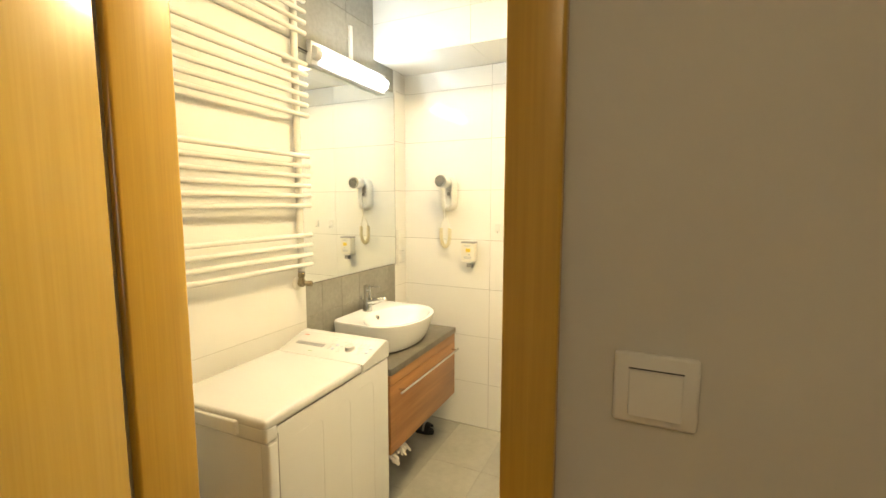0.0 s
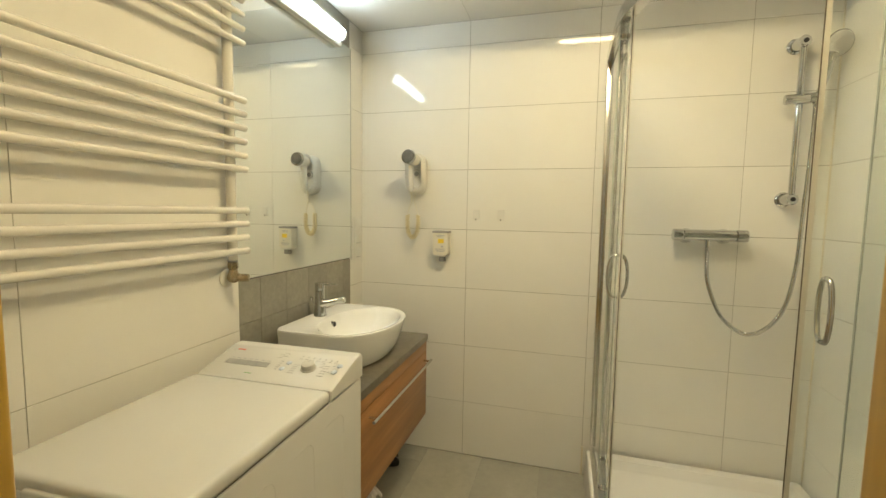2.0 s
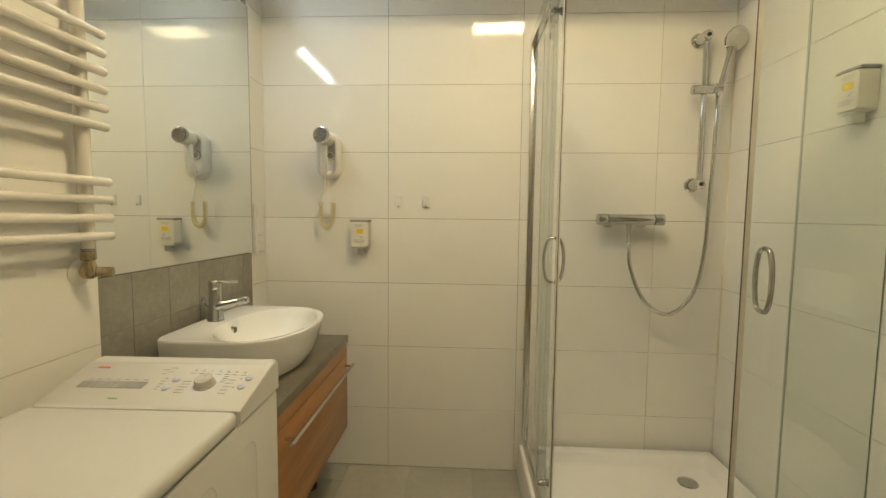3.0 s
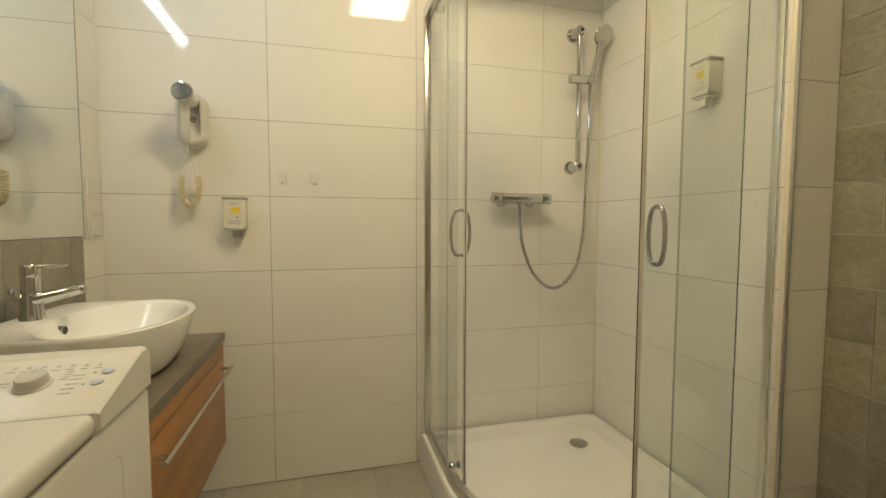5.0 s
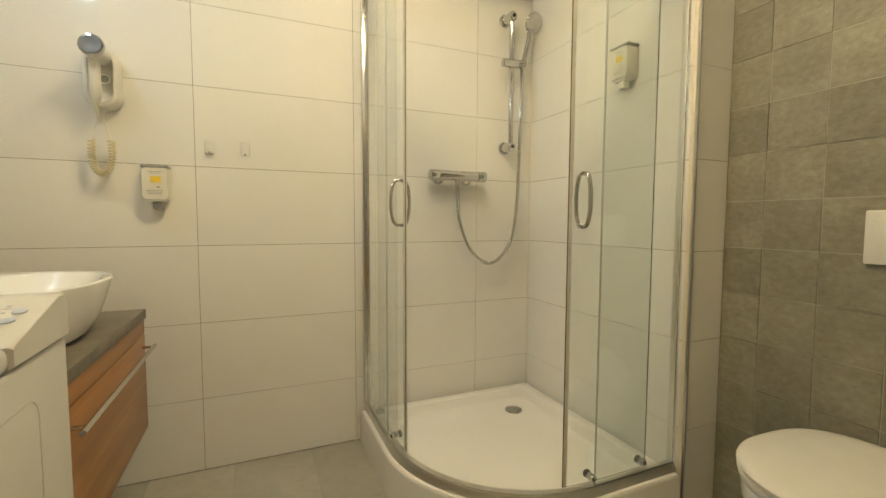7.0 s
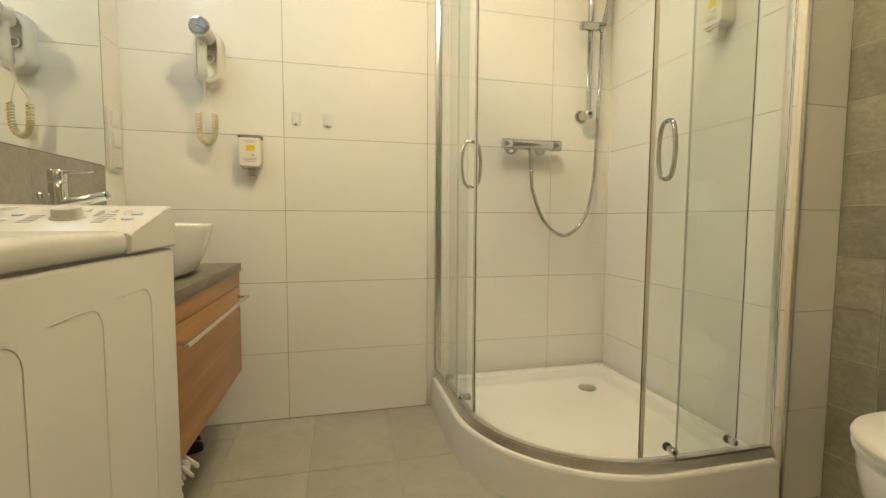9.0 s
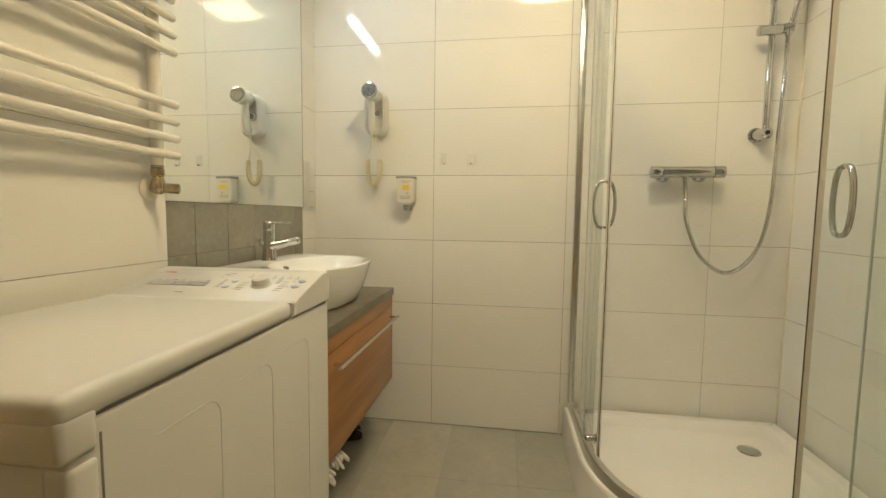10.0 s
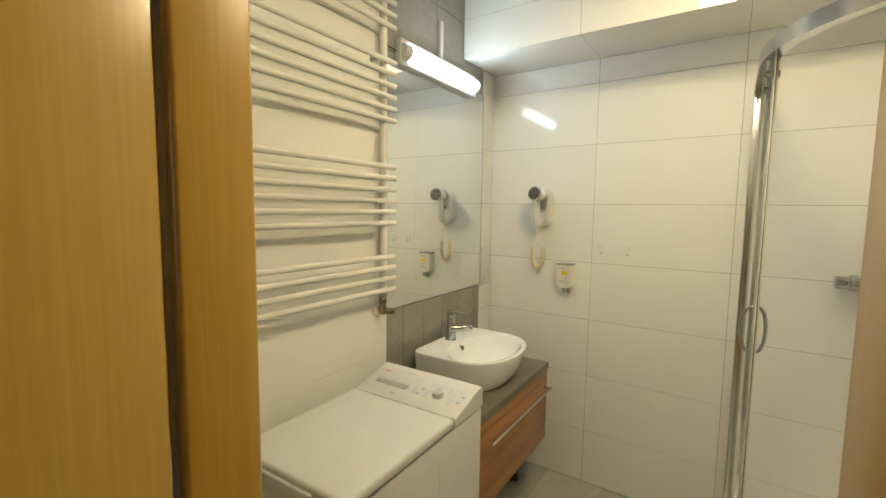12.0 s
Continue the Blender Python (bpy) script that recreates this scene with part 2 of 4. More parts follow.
def lathe(profile, centre, axis="z", seg=28, bm=None):
    """Rings (radius, height) turned about an axis through centre."""
    c = Vector(centre)
    ax = {"x": (Vector((0, 1, 0)), Vector((0, 0, 1)), Vector((1, 0, 0))), "y": (Vector((1, 0, 0)), Vector((0, 0, 1)), Vector((0, 1, 0))), "z": (Vector((1, 0, 0)), Vector((0, 1, 0)), Vector((0, 0, 1)))}[axis]
    return loft([[c + h * ax[2] + r * (math.cos(t) * ax[0] + math.sin(t) * ax[1]) for t in [2 * math.pi * k / seg for k in range(seg)]] for r, h in profile], bm)


def outline(points, radius, steps=6):
    """A closed plan outline with rounded corners; radius is one number or one a corner."""
    rad = radius if isinstance(radius, (list, tuple)) else [radius] * len(points)
    out = []
    n = len(points)
    for i in range(n):
        p, a, b = Vector(points[i]), Vector(points[i - 1]), Vector(points[(i + 1) % n])
        r = rad[i]
        if r <= 0:
            out.append(p)
            continue
        u, v = (a - p).normalized(), (b - p).normalized()
        half = u.angle(v) / 2
        t = r / math.tan(half)
        c = p + (u + v).normalized() * (r / math.sin(half))
        s, e = p + u * t - c, p + v * t - c
        turn = s.angle_signed(e)
        for k in range(steps + 1):
            ang = -turn * k / steps
            out.append(c + Vector((s.x * math.cos(ang) - s.y * math.sin(ang), s.x * math.sin(ang) + s.y * math.cos(ang))))
    return out


TILES = {}


def tile_mesh(name, w, h, depth, material, edge=0.0003):
    """One tile: w along x, h along y, its face at z = 0, with a small chamfer."""
    key = (name, round(w, 4), round(h, 4), material.name)
    if key not in TILES:
        e = edge
        v = [(0, 0, -depth), (w, 0, -depth), (w, h, -depth), (0, h, -depth), (0, 0, -e), (w, 0, -e), (w, h, -e), (0, h, -e), (e, e, 0), (w - e, e, 0), (w - e, h - e, 0), (e, h - e, 0)]
        f = [(0, 3, 2, 1)] + [(i, (i + 1) % 4, (i + 1) % 4 + 4, i + 4) for i in range(4)] + [(i + 4, (i + 1) % 4 + 4, (i + 1) % 4 + 8, i + 8) for i in range(4)] + [(8, 9, 10, 11)]
        me = bpy.data.meshes.new(name)
        me.from_pydata(v, [], f)
        me.materials.append(material)
        TILES[key] = me
    return TILES[key]


def tiling(parent, origin, u, v, us, vs, material, joint=0.0017, depth=0.008, name="tile", uneven=0.0):
    """Tiles between the joints us and vs of a plane through origin, along u and v."""
    u, v = Vector(u), Vector(v)
    w = u.cross(v)
    for i in range(len(us) - 1):
        for j in range(len(vs) - 1):
            a, b = us[i] + joint / 2, vs[j] + joint / 2
            ob = new(name, tile_mesh(name, us[i + 1] - us[i] - joint, vs[j + 1] - vs[j] - joint, depth, material))
            m = Matrix((u, v, w)).transposed().to_4x4()
            m.translation = Vector(origin) + a * u + b * v + w * random.uniform(-uneven, uneven)
            ob.matrix_basis = m
            ob.parent = parent


def rows(z0, z1, step=ROW, start=ROW0):
    inner = [start + step * k for k in range(40) if z0 + 0.02 < start + step * k < z1 - 0.02]
    return [z0] + inner + [z1]


def cuts(a, b, at, step):
    inner = sorted(at + step * k for k in range(-40, 40) if a + 0.015 < at + step * k < b - 0.015)
    return [a] + inner + [b]


def wall(name, bm, material, label):
    return tagged(part(name, bm, material, None), label, "wall", kind="structure")


D = 0.0022   # tiles stand this far in front of the wall behind them
# ---- structure ----
floor = tagged(part("floor", box(-1.5, 1.0, 0.48, 2.62, -0.1, -0.0012), FLOOR_GROUT, None), "grey cement-look floor tiles with fine joints", "floor", kind="structure")
hall_floor = tagged(part("hall_floor", box(-2.6, 1.7, -1.7, 0.479, -0.1, -0.004), OAK, None), "honey-coloured wooden hall floor", "floor", kind="structure")
YW = 1.494                                       # where the radiator wall steps back to the mirror wall
wall_left = wall("wall_left", box(-1.52, XL - D, YD - 0.05, YW - 0.001, 0, HC), GROUT_LIGHT, "boxed-out wall with cream tiles behind the radiator")
wall_mirror = wall("wall_mirror", box(XS - D - 0.001, XS + 0.0108, YW, 2.337, 0, 1.0685, bm=box(-1.52, XS - D, YW, YB + D - 0.001, 0, HC)), GROUT, "recessed wall with grey cement tiles and a mirror")
wall_back = wall("wall_back", box(-1.52, 1.0, YB + D, 2.64, 0, HC), GROUT, "glossy cream wall tiles in level courses")
wall_shower = wall("wall_shower", box(XR + D, 1.0, YP + D, YB + D - 0.001, 0, HC), GROUT, "short shower wall with cream tiles")
wall_niche = wall("wall_niche", box(XG + D, 1.06, YD - 0.03, YP + D - 0.001, 0, HC), SLATE_GROUT, "wall of rough square grey slate tiles")
boxing = wall("wall_boxing", box(XS - 0.05, 1.0, 2.148 + D, YB + 0.005, 2.280 + D, HC - 0.001), GROUT, "tiled pipe boxing under the ceiling")
ceiling = tagged(part("ceiling", box(-1.52, 1.06, 0.572, 2.62, HC, HC + 0.08), CEILING_PAINT, None), "plain white painted bathroom ceiling", "ceiling", kind="structure")

# door wall: piers and lintel, and the hall behind
wd = thing("wall_door", (0, 0.53, 0), "plastered partition wall with a door opening", "wall", kind="structure")
part("pier", box(-2.6, DX0 - 0.035, YH, YD - 0.012, 0, 2.7), PLASTER, wd)
part("pier", box(DX1 + 0.035, 1.7, YH, YD - 0.012, 0, 2.7), PLASTER, wd)
part("lintel", box(DX0 - 0.035, DX1 + 0.035, YH, YD - 0.012, DZ + 0.035, 2.7), PLASTER, wd)
hw = thing("wall_hall", (0, -0.6, 0), "plain plastered hall walls with a window", "wall", kind="structure")
part("back", box(-2.6, 1.7, -1.8, -1.7, 0, 2.7), PLASTER, hw)
part("side", box(1.6, 1.7, -1.7, YH - 0.001, 0, 2.7), PLASTER, hw)
part("side", box(-2.6, -2.5, -1.7, -0.95, 0, 2.7), PLASTER, hw)
part("side", box(-2.6, -2.5, -0.05, YH - 0.001, 0, 2.7), PLASTER, hw)
part("side", box(-2.6, -2.5, -0.95, -0.05, 0, 0.9), PLASTER, hw)
part("side", box(-2.6, -2.5, -0.95, -0.05, 2.2, 2.7), PLASTER, hw)
tagged(part("hall_ceiling", box(-2.6, 1.7, -1.8, YH + 0.05, 2.7, 2.78), CEILING_PAINT, None), "plain white hall ceiling", "ceiling", kind="structure")
lamp = new("daylight", bpy.data.lights.new("daylight", "AREA"))
lamp.data.shape, lamp.data.size, lamp.data.size_y, lamp.data.energy, lamp.data.color = "RECTANGLE", 0.85, 1.25, WINDOW_LIGHT, (0.62, 0.76, 1.0)
lamp.matrix_basis = look((-2.53, -0.5, 1.55), (0, -0.5, 1.4))

# ---- door ----
frame_1 = thing("door_1", (DX0, 0.53, 0), "honey oak door frame with a rebated lining and flat casing", "door frame", kind="structure")
CY = 0.478                                       # face of the casing on the hall side
part("lining", box(DX0 - 0.03, DX0 + 0.002, 0.506, YD + 0.010, 0, DZ + 0.03, 0.007, 4), OAK, frame_1)
part("casing", box(DX0 - 0.100, DX0 - 0.0302, 0.487, YH - 0.001, 0, DZ + 0.07, 0.004, 3), OAK, frame_1)
part("casing", box(DX0 - 0.105, DX0 - 0.0302, YD - 0.0115, YD + 0.002, 0, DZ + 0.07, 0.004, 3), OAK, frame_1)
part("lining", box(DX1 + 0.003, DX1 + 0.037, 0.528, YD + 0.022, 0, DZ + 0.03, 0.005, 3), OAK, frame_1)
rebate = part("lining", box(DX1 + 0.017, DX1 + 0.045, YH - 0.001, 0.5275, 0, DZ + 0.03, 0.002), OAK, frame_1)
part("strike_plate", box(DX1 + 0.0145, DX1 + 0.0175, 0.502, 0.526, 0.93, 1.14, 0.0008), STEEL, rebate, "brushed steel strike plate")
part("casing", box(DX1 + 0.017, DX1 + 0.084, CY, YH - 0.0012, 0, DZ + 0.07, 0.005, 3), OAK, frame_1)
part("head", box(DX0 + 0.0025, DX1 + 0.0025, 0.507, YD, DZ, DZ + 0.03, 0.004), OAK, frame_1)
part("head_casing", box(DX0 - 0.030, DX1 + 0.0165, CY, YH - 0.001, DZ + 0.012, DZ + 0.07, 0.004), OAK, frame_1)

leaf = thing("door_leaf", (-0.89, 0.42, 0.008), "smooth honey oak door leaf standing wide open", "door")
part("panel", box(-0.912, -0.872, -0.262, 0.462, 0.008, 2.04, 0.0025), OAK_LIT, leaf)
for z in (0.25, 1.02, 1.80):
    h = part("hinge", rod((-0.917, 0.474, z), (-0.917, 0.474, z + 0.09), 0.0075), STEEL, leaf, "brushed steel barrel hinge")
    part("pin", rod((-0.917, 0.474, z - 0.008), (-0.917, 0.474, z + 0.098), 0.004, 10), DARK_PLASTIC, h)

# light switch in the hall
sw = thing("light_switch", (0.0695, YH, 1.216), "single white rocker light switch on the plaster wall", "light switch")
SX, SZ = 0.0695, 1.254
part("frame", box(SX - 0.042, SX + 0.042, YH - 0.009, YH - 0.0005, SZ - 0.0405, SZ + 0.0405, 0.004, 3), PLASTIC, sw)
bm = loft([[(SX + a, YH - 0.009 - d, SZ + b) for a, b, d in ((-0.026, -0.029, 0.005), (0.026, -0.029, 0.005), (0.026, 0.021, 0.0012), (-0.026, 0.021, 0.0012))], [(SX + a, YH - 0.007, SZ + b) for a, b in ((-0.027, -0.030), (0.027, -0.030), (0.027, 0.022), (-0.027, 0.022))]])
part("rocker", bm, PLASTIC, sw)
# a thin dark strip on the frame stands in for the gap's shade
part("gap", box(SX - 0.027, SX + 0.027, YH - 0.0096, YH - 0.0085, SZ + 0.0222, SZ + 0.0237), DARK_PLASTIC, sw, "dark strip painting in the shaded gap above the rocker")

# ---- shower ----
QX, QY, QR = 0.38, 2.10, 0.56                    # centre and radius of the quadrant


def quadrant(i, steps=20, z=None, corner=0.0):
    """Outline of the quadrant tray, drawn in by i."""
    r = QR - i
    pts = [(XR - i - 0.001, YB - i - 0.001)] if not corner else [(XR - i - corner * (1 - math.sin(a)), YB - i - corner * (1 - math.cos(a))) for a in [math.pi / 2 * k / 5 for k in range(5, -1, -1)]]
    pts += [(QX - QR + i, YB - i - 0.001)]
    pts += [(QX - r * math.cos(a), QY - r * math.sin(a)) for a in [math.pi / 2 * k / steps for k in range(steps + 1)]]
    pts += [(XR - i - 0.001, QY - QR + i)]
    return pts if z is None else [(x, y, z) for x, y in pts]


tray = thing("shower_tray", (0.3, 2.0, 0), "white acrylic quadrant shower tray with a curved skirt", "shower tray")
rings = [quadrant(0.012, z=0.0, corner=0.001), quadrant(0.0125, z=0.02, corner=0.001), quadrant(0.018, z=0.134, corner=0.001), quadrant(0.019, z=0.141, corner=0.001), quadrant(0.024, z=0.146, corner=0.001), quadrant(0.055, z=0.146, corner=0.02), quadrant(0.064, z=0.142, corner=0.03), quadrant(0.082, z=0.108, corner=0.05), quadrant(0.095, z=0.101, corner=0.06), quadrant(0.25, z=0.097, corner=0.06)]
part("basin", loft(rings), ACRYLIC, tray)
part("drain_cover", lathe([(0.040, 0.0), (0.042, 0.003), (0.040, 0.007), (0.030, 0.010), (0.0, 0.011)], (0.545, 2.305, 0.0975)), CHROME, tray, "round chrome drain cover")
part("silicone_seam", tube([(-0.181, 2.503, 0.0), (-0.181, 2.503, 0.15)], 0.004, 8), SILICONE, tray)


def path(i, s0, s1, n=24):
    """Plan points along the enclosure's line, inset by i; s runs over -1..0 (straight), 0..1 (arc), 1..2 (straight)."""
    r = QR - i
    out = []
    for k in range(n + 1):
        s = s0 + (s1 - s0) * k / n
        if s < 0:
            out.append((QX - r, QY + (YB - QY) * -s))
        elif s <= 1:
            a = math.pi / 2 * s
            out.append((QX - r * math.cos(a), QY - r * math.sin(a)))
        else:
            out.append((QX + (XR - QX) * (s - 1), QY - r))
    return out


def ribbon(i0, i1, s0, s1, z0, z1, n=24):
    """A curved slab between two insets."""
    a, b = path(i0, s0, s1, n), path(i1, s0, s1, n)
    return loft([[(p[0], p[1], z0), (p[0], p[1], z1), (q[0], q[1], z1), (q[0], q[1], z0)] for p, q in zip(a, b)])


def roller(a, b, z, parent):
    """A door roller: a chrome knob outside the glass and a dark wheel inside it."""
    a, b = Vector((a[0], a[1], z)), Vector((b[0], b[1], z))
    d = (b - a).normalized()
    k = part("roller", tube([a - d * 0.004, a, a + d * 0.010, b], [0.0095, 0.0125, 0.0125, 0.008], 18), CHROME, parent)
    part("hub", tube([a - d * 0.0062, a - d * 0.0042], [0.0045, 0.0055], 12), DARK_PLASTIC, k)
    part("wheel", tube([b, b + d * 0.006], [0.0135, 0.0135], 16), DARK_PLASTIC, k)


cab = thing("shower_enclosure", (0.2, 1.8, 0.146), "quadrant shower enclosure with two curved sliding glass doors, open", "shower enclosure")
ZT = 2.035
rail_a, rail_b, rail_c = path(0.034, -0.985, 1.97, 48), path(0.044, -0.985, 1.97, 48), path(0.076, -0.985, 1.97, 48)
br = part("bottom_rail", loft([[(a[0], a[1], 0.1465), (a[0], a[1], 0.150), (b[0], b[1], 0.171), (c[0], c[1], 0.171), (c[0], c[1], 0.1465)] for a, b, c in zip(rail_a, rail_b, rail_c)]), SATIN, cab, "curved satin steel bottom rail")
part("lip", ribbon(0.046, 0.049, -0.985, 1.97, 0.1712, 0.177, 48), SATIN, br)
tr = part("top_rail", ribbon(0.034, 0.080, -0.985, 1.97, ZT - 0.014, ZT + 0.024, 48), PROFILE, cab, "curved chrome top rail")
part("lip", ribbon(0.030, 0.0335, -0.985, 1.97, ZT - 0.02, ZT + 0.028, 48), PROFILE, tr)
part("wall_profile", box(-0.148, -0.116, YB - 0.030, YB - 0.0012, 0.172, ZT + 0.03, 0.003), PROFILE, cab, "chrome wall profile")
part("wall_profile", box(XR - 0.018, XR - 0.0012, 1.594, 1.616, 0.172, ZT + 0.03, 0.003), SATIN, cab, "satin wall profile")
for s0, s1, e0, e1 in ((-0.93, -0.14, -0.143, -0.137), (1.95, 1.02, 1.023, 1.017)):
    g = part("fixed_panel", ribbon(0.046, 0.051, s0, s1, 0.172, ZT - 0.01, 12), GLASS, cab, "clear fixed glass panel")
    part("edge_strip", ribbon(0.0457, 0.0513, e0, e1, 0.173, ZT - 0.012, 2), GLASS_EDGE, g)
for s0, s1, d in ((-0.62, 0.105, 1), (1.65, 0.880, -1)):
    door = part("sliding_door", ribbon(0.068, 0.073, s0, s1, 0.178, ZT - 0.005, 30), GLASS, cab, "clear curved glass sliding door")
    part("seal", ribbon(0.066, 0.075, s1 - d * 0.010, s1 + d * 0.004, 0.178, ZT - 0.008, 2), SEAL, door, "grey magnetic seal strip")
    part("edge_line", ribbon(0.0672, 0.0692, s1 + d * 0.0045, s1 + d * 0.008, 0.178, ZT - 0.008, 2), SEAL_DARK, door)
    if d < 0:
        part("back_edge", ribbon(0.0677, 0.0733, s0, s0 - d * 0.006, 0.178, ZT - 0.008, 2), GLASS_EDGE, door)
    sh = s1 - d * 0.06
    for inset, out in ((0.0655, -1), (0.0755, 1)):
        pts = []
        for k in range(13):
            a = math.pi * k / 12
            q = path(inset + out * 0.032 * math.sin(a) ** 0.7, sh, sh, 1)[0]
            pts.append((q[0], q[1], 1.085 + 0.082 * math.cos(a)))
        part("handle", tube(pts, 0.0065, 12), CHROME, door, "arched chrome pull handle")
    for z in (0.197, ZT - 0.045):
        q, w = path(0.052, s1 - d * 0.13, s1 - d * 0.13, 1)[0], path(0.084, s1 - d * 0.14, s1 - d * 0.13, 1)[0]
        roller(q, w, z, door)
        q2, w2 = path(0.058, s0 + d * 0.04, s0 + d * 0.04, 1)[0], path(0.084, s0 + d * 0.04, s0 + d * 0.04, 1)[0]
        roller(q2, w2, z, door)
for ob in cab.children_recursive:
    if ob.name.split(".")[0] in ("fixed_panel", "sliding_door"):
        ob.visible_shadow = False

# thermostat mixer, rail, hand shower and hose
MX0, MX1, MZ, MY = 0.158, 0.452, 1.236, YB - 0.062
mixer = thing("shower_mixer", (0.3, YB, MZ), "chrome thermostatic shower mixer bar on cream tiles", "shower mixer")
part("body", rod((MX0 + 0.045, MY, MZ), (MX1 - 0.045, MY, MZ), 0.0245, 24, 0.05), CHROME, mixer)
part("knob", lathe([(0.020, 0), (0.026, 0.003), (0.026, 0.040), (0.025, 0.043)], (MX0, MY, MZ), "x"), CHROME, mixer)
part("knob", lathe([(0.025, 0), (0.026, 0.003), (0.026, 0.040), (0.020, 0.043)], (MX1 - 0.043, MY, MZ), "x"), CHROME, mixer)
for x in (0.225, 0.375):
    part("rosette", lathe([(0.033, 0.0), (0.033, -0.008), (0.024, -0.02), (0.016, -0.028), (0.016, -0.06)], (x, YB - 0.0005, MZ - 0.006), "y"), CHROME, mixer)
part("outlet", rod((0.300, MY, MZ - 0.018), (0.300, MY, MZ - 0.045), 0.011), CHROME, mixer)

RX = 0.600
rail = thing("shower_rail", (RX, YB, 1.39), "chrome wall rail with a sliding hand shower holder", "shower rail")
part("bar", rod((RX, YB - 0.055, 1.385), (RX, YB - 0.055, 2.045), 0.0125, 16), CHROME, rail)
for z in (1.395, 2.032):
    b = part("bracket", rod((RX - 0.008, YB - 0.001, z), (RX - 0.002, YB - 0.078, z), 0.023, 20, 0.2), CHROME, rail)
    part("plug", lathe([(0.009, 0), (0.009, -0.002)], (RX - 0.002, YB - 0.0785, z), "y", 16), DARK_PLASTIC, b)
    part("flange", lathe([(0.032, 0.0), (0.032, -0.006), (0.026, -0.012)], (RX - 0.008, YB - 0.0006, z), "y"), CHROME, b)
sl = part("slider", rod((RX - 0.055, YB - 0.062, 1.803), (RX + 0.030, YB - 0.070, 1.803), 0.0205, 18), CHROME, rail)
part("cone", tube([(RX + 0.028, YB - 0.072, 1.803), (RX + 0.062, YB - 0.076, 1.806)], [0.0195, 0.024], 18), CHROME, sl)

hand = thing("hand_shower", (RX + 0.05, YB - 0.08, 1.81), "chrome hand shower with a round head", "hand shower")
hs0, hs1 = Vector((RX + 0.048, YB - 0.078, 1.775)), Vector((RX + 0.082, YB - 0.100, 1.968))
part("grip", tube([hs0, hs0.lerp(hs1, 0.3), hs0.lerp(hs1, 0.8), hs1], [0.012, 0.0125, 0.014, 0.018], 16), CHROME, hand)
m = look(hs1 + Vector((0.018, 0.0, 0.035)), hs1 + Vector((0.12, -0.80, -0.30)))
bm = lathe([(0.012, 0.026), (0.036, 0.021), (0.048, 0.010), (0.051, 0.002), (0.048, -0.002)], (0, 0, 0), "z", 32)
bm.transform(m)
hd = part("head", bm, CHROME, hand)
bm = lathe([(0.046, -0.0021), (0.044, -0.004), (0.024, -0.0045), (0.022, -0.007), (0.01, -0.008), (0.0, -0.008)], (0, 0, 0), "z", 32)
for n_, r_ in ((8, 0.016), (14, 0.029), (20, 0.039)):
    for k in range(n_):
        a = 2 * math.pi * k / n_
        lathe([(0.0022, -0.004), (0.0018, -0.0075)], (r_ * math.cos(a), r_ * math.sin(a), 0), "z", 6, bm)
bm.transform(m)
part("spray_face", bm, LAMP_GREY, hd, "grey spray face with nozzles")


def spline(ctrl, n=12):
    """A smooth line through control points."""
    c = [Vector(p) for p in ctrl]
    c = [2 * c[0] - c[1]] + c + [2 * c[-1] - c[-2]]
    out = []
    for i in range(1, len(c) - 2):
        for k in range(n):
            t = k / n
            out.append(0.5 * (2 * c[i] + (c[i + 1] - c[i - 1]) * t + (2 * c[i - 1] - 5 * c[i] + 4 * c[i + 1] - c[i + 2]) * t * t + (3 * c[i] - c[i - 1] - 3 * c[i + 1] + c[i + 2]) * t ** 3))
    return out + [c[-2]]


HY = YB - 0.075
hose_pts = spline([(0.300, MY, 1.19), (0.298, HY, 1.12), (0.309, HY, 1.02), (0.366, HY, 0.884), (0.457, HY, 0.812), (0.536, HY, 0.839), (0.599, HY, 0.935), (0.629, HY, 1.102), (0.637, HY, 1.295), (0.645, HY, 1.514), (0.649, HY, 1.703), (0.648, YB - 0.077, 1.775)], 26)
whole("shower_hose", tube(hose_pts, [0.0082 if k % 2 else 0.0096 for k in range(len(hose_pts))], 10), CHROME, "ribbed chrome shower hose hanging in a loop", "shower hose")


# ---- vanity ----
VY0, VY1, VX = 1.566, 2.296, -0.946
XF = XS + 0.013                                  # face of the splashback, proud of the mirror
van = thing("vanity_cabinet", (-1.15, 1.93, 0.31), "wall-hung red-brown wood vanity cabinet with a bar handle", "vanity cabinet")
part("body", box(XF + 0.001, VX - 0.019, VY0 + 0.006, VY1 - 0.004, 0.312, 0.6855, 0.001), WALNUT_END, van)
df = part("drawer_front", box(VX - 0.0185, VX, VY0 + 0.002, VY1, 0.308, 0.633, 0.0015), WALNUT, van)
part("top_front", box(VX - 0.0185, VX, VY0 + 0.002, VY1, 0.636, 0.685, 0.0015), WALNUT, van)
HXX, HZ = VX + 0.032, 0.595
part("handle", rod((HXX, 1.612, HZ), (HXX, 2.275, HZ), 0.0065, 14, 0.2), STEEL, df, "brushed steel bar handle")
for y in (1.645, 2.255):
    part("standoff", rod((VX - 0.0005, y, HZ), (HXX, y, HZ), 0.005, 10), STEEL, df)
whole("worktop", box(XF + 0.001, VX + 0.006, VY0, VY1 + 0.002, 0.6860, 0.7180, 0.002), WORKTOP, "brown-grey stone-look vanity worktop", "worktop")

BC = (-1.13, 1.914)


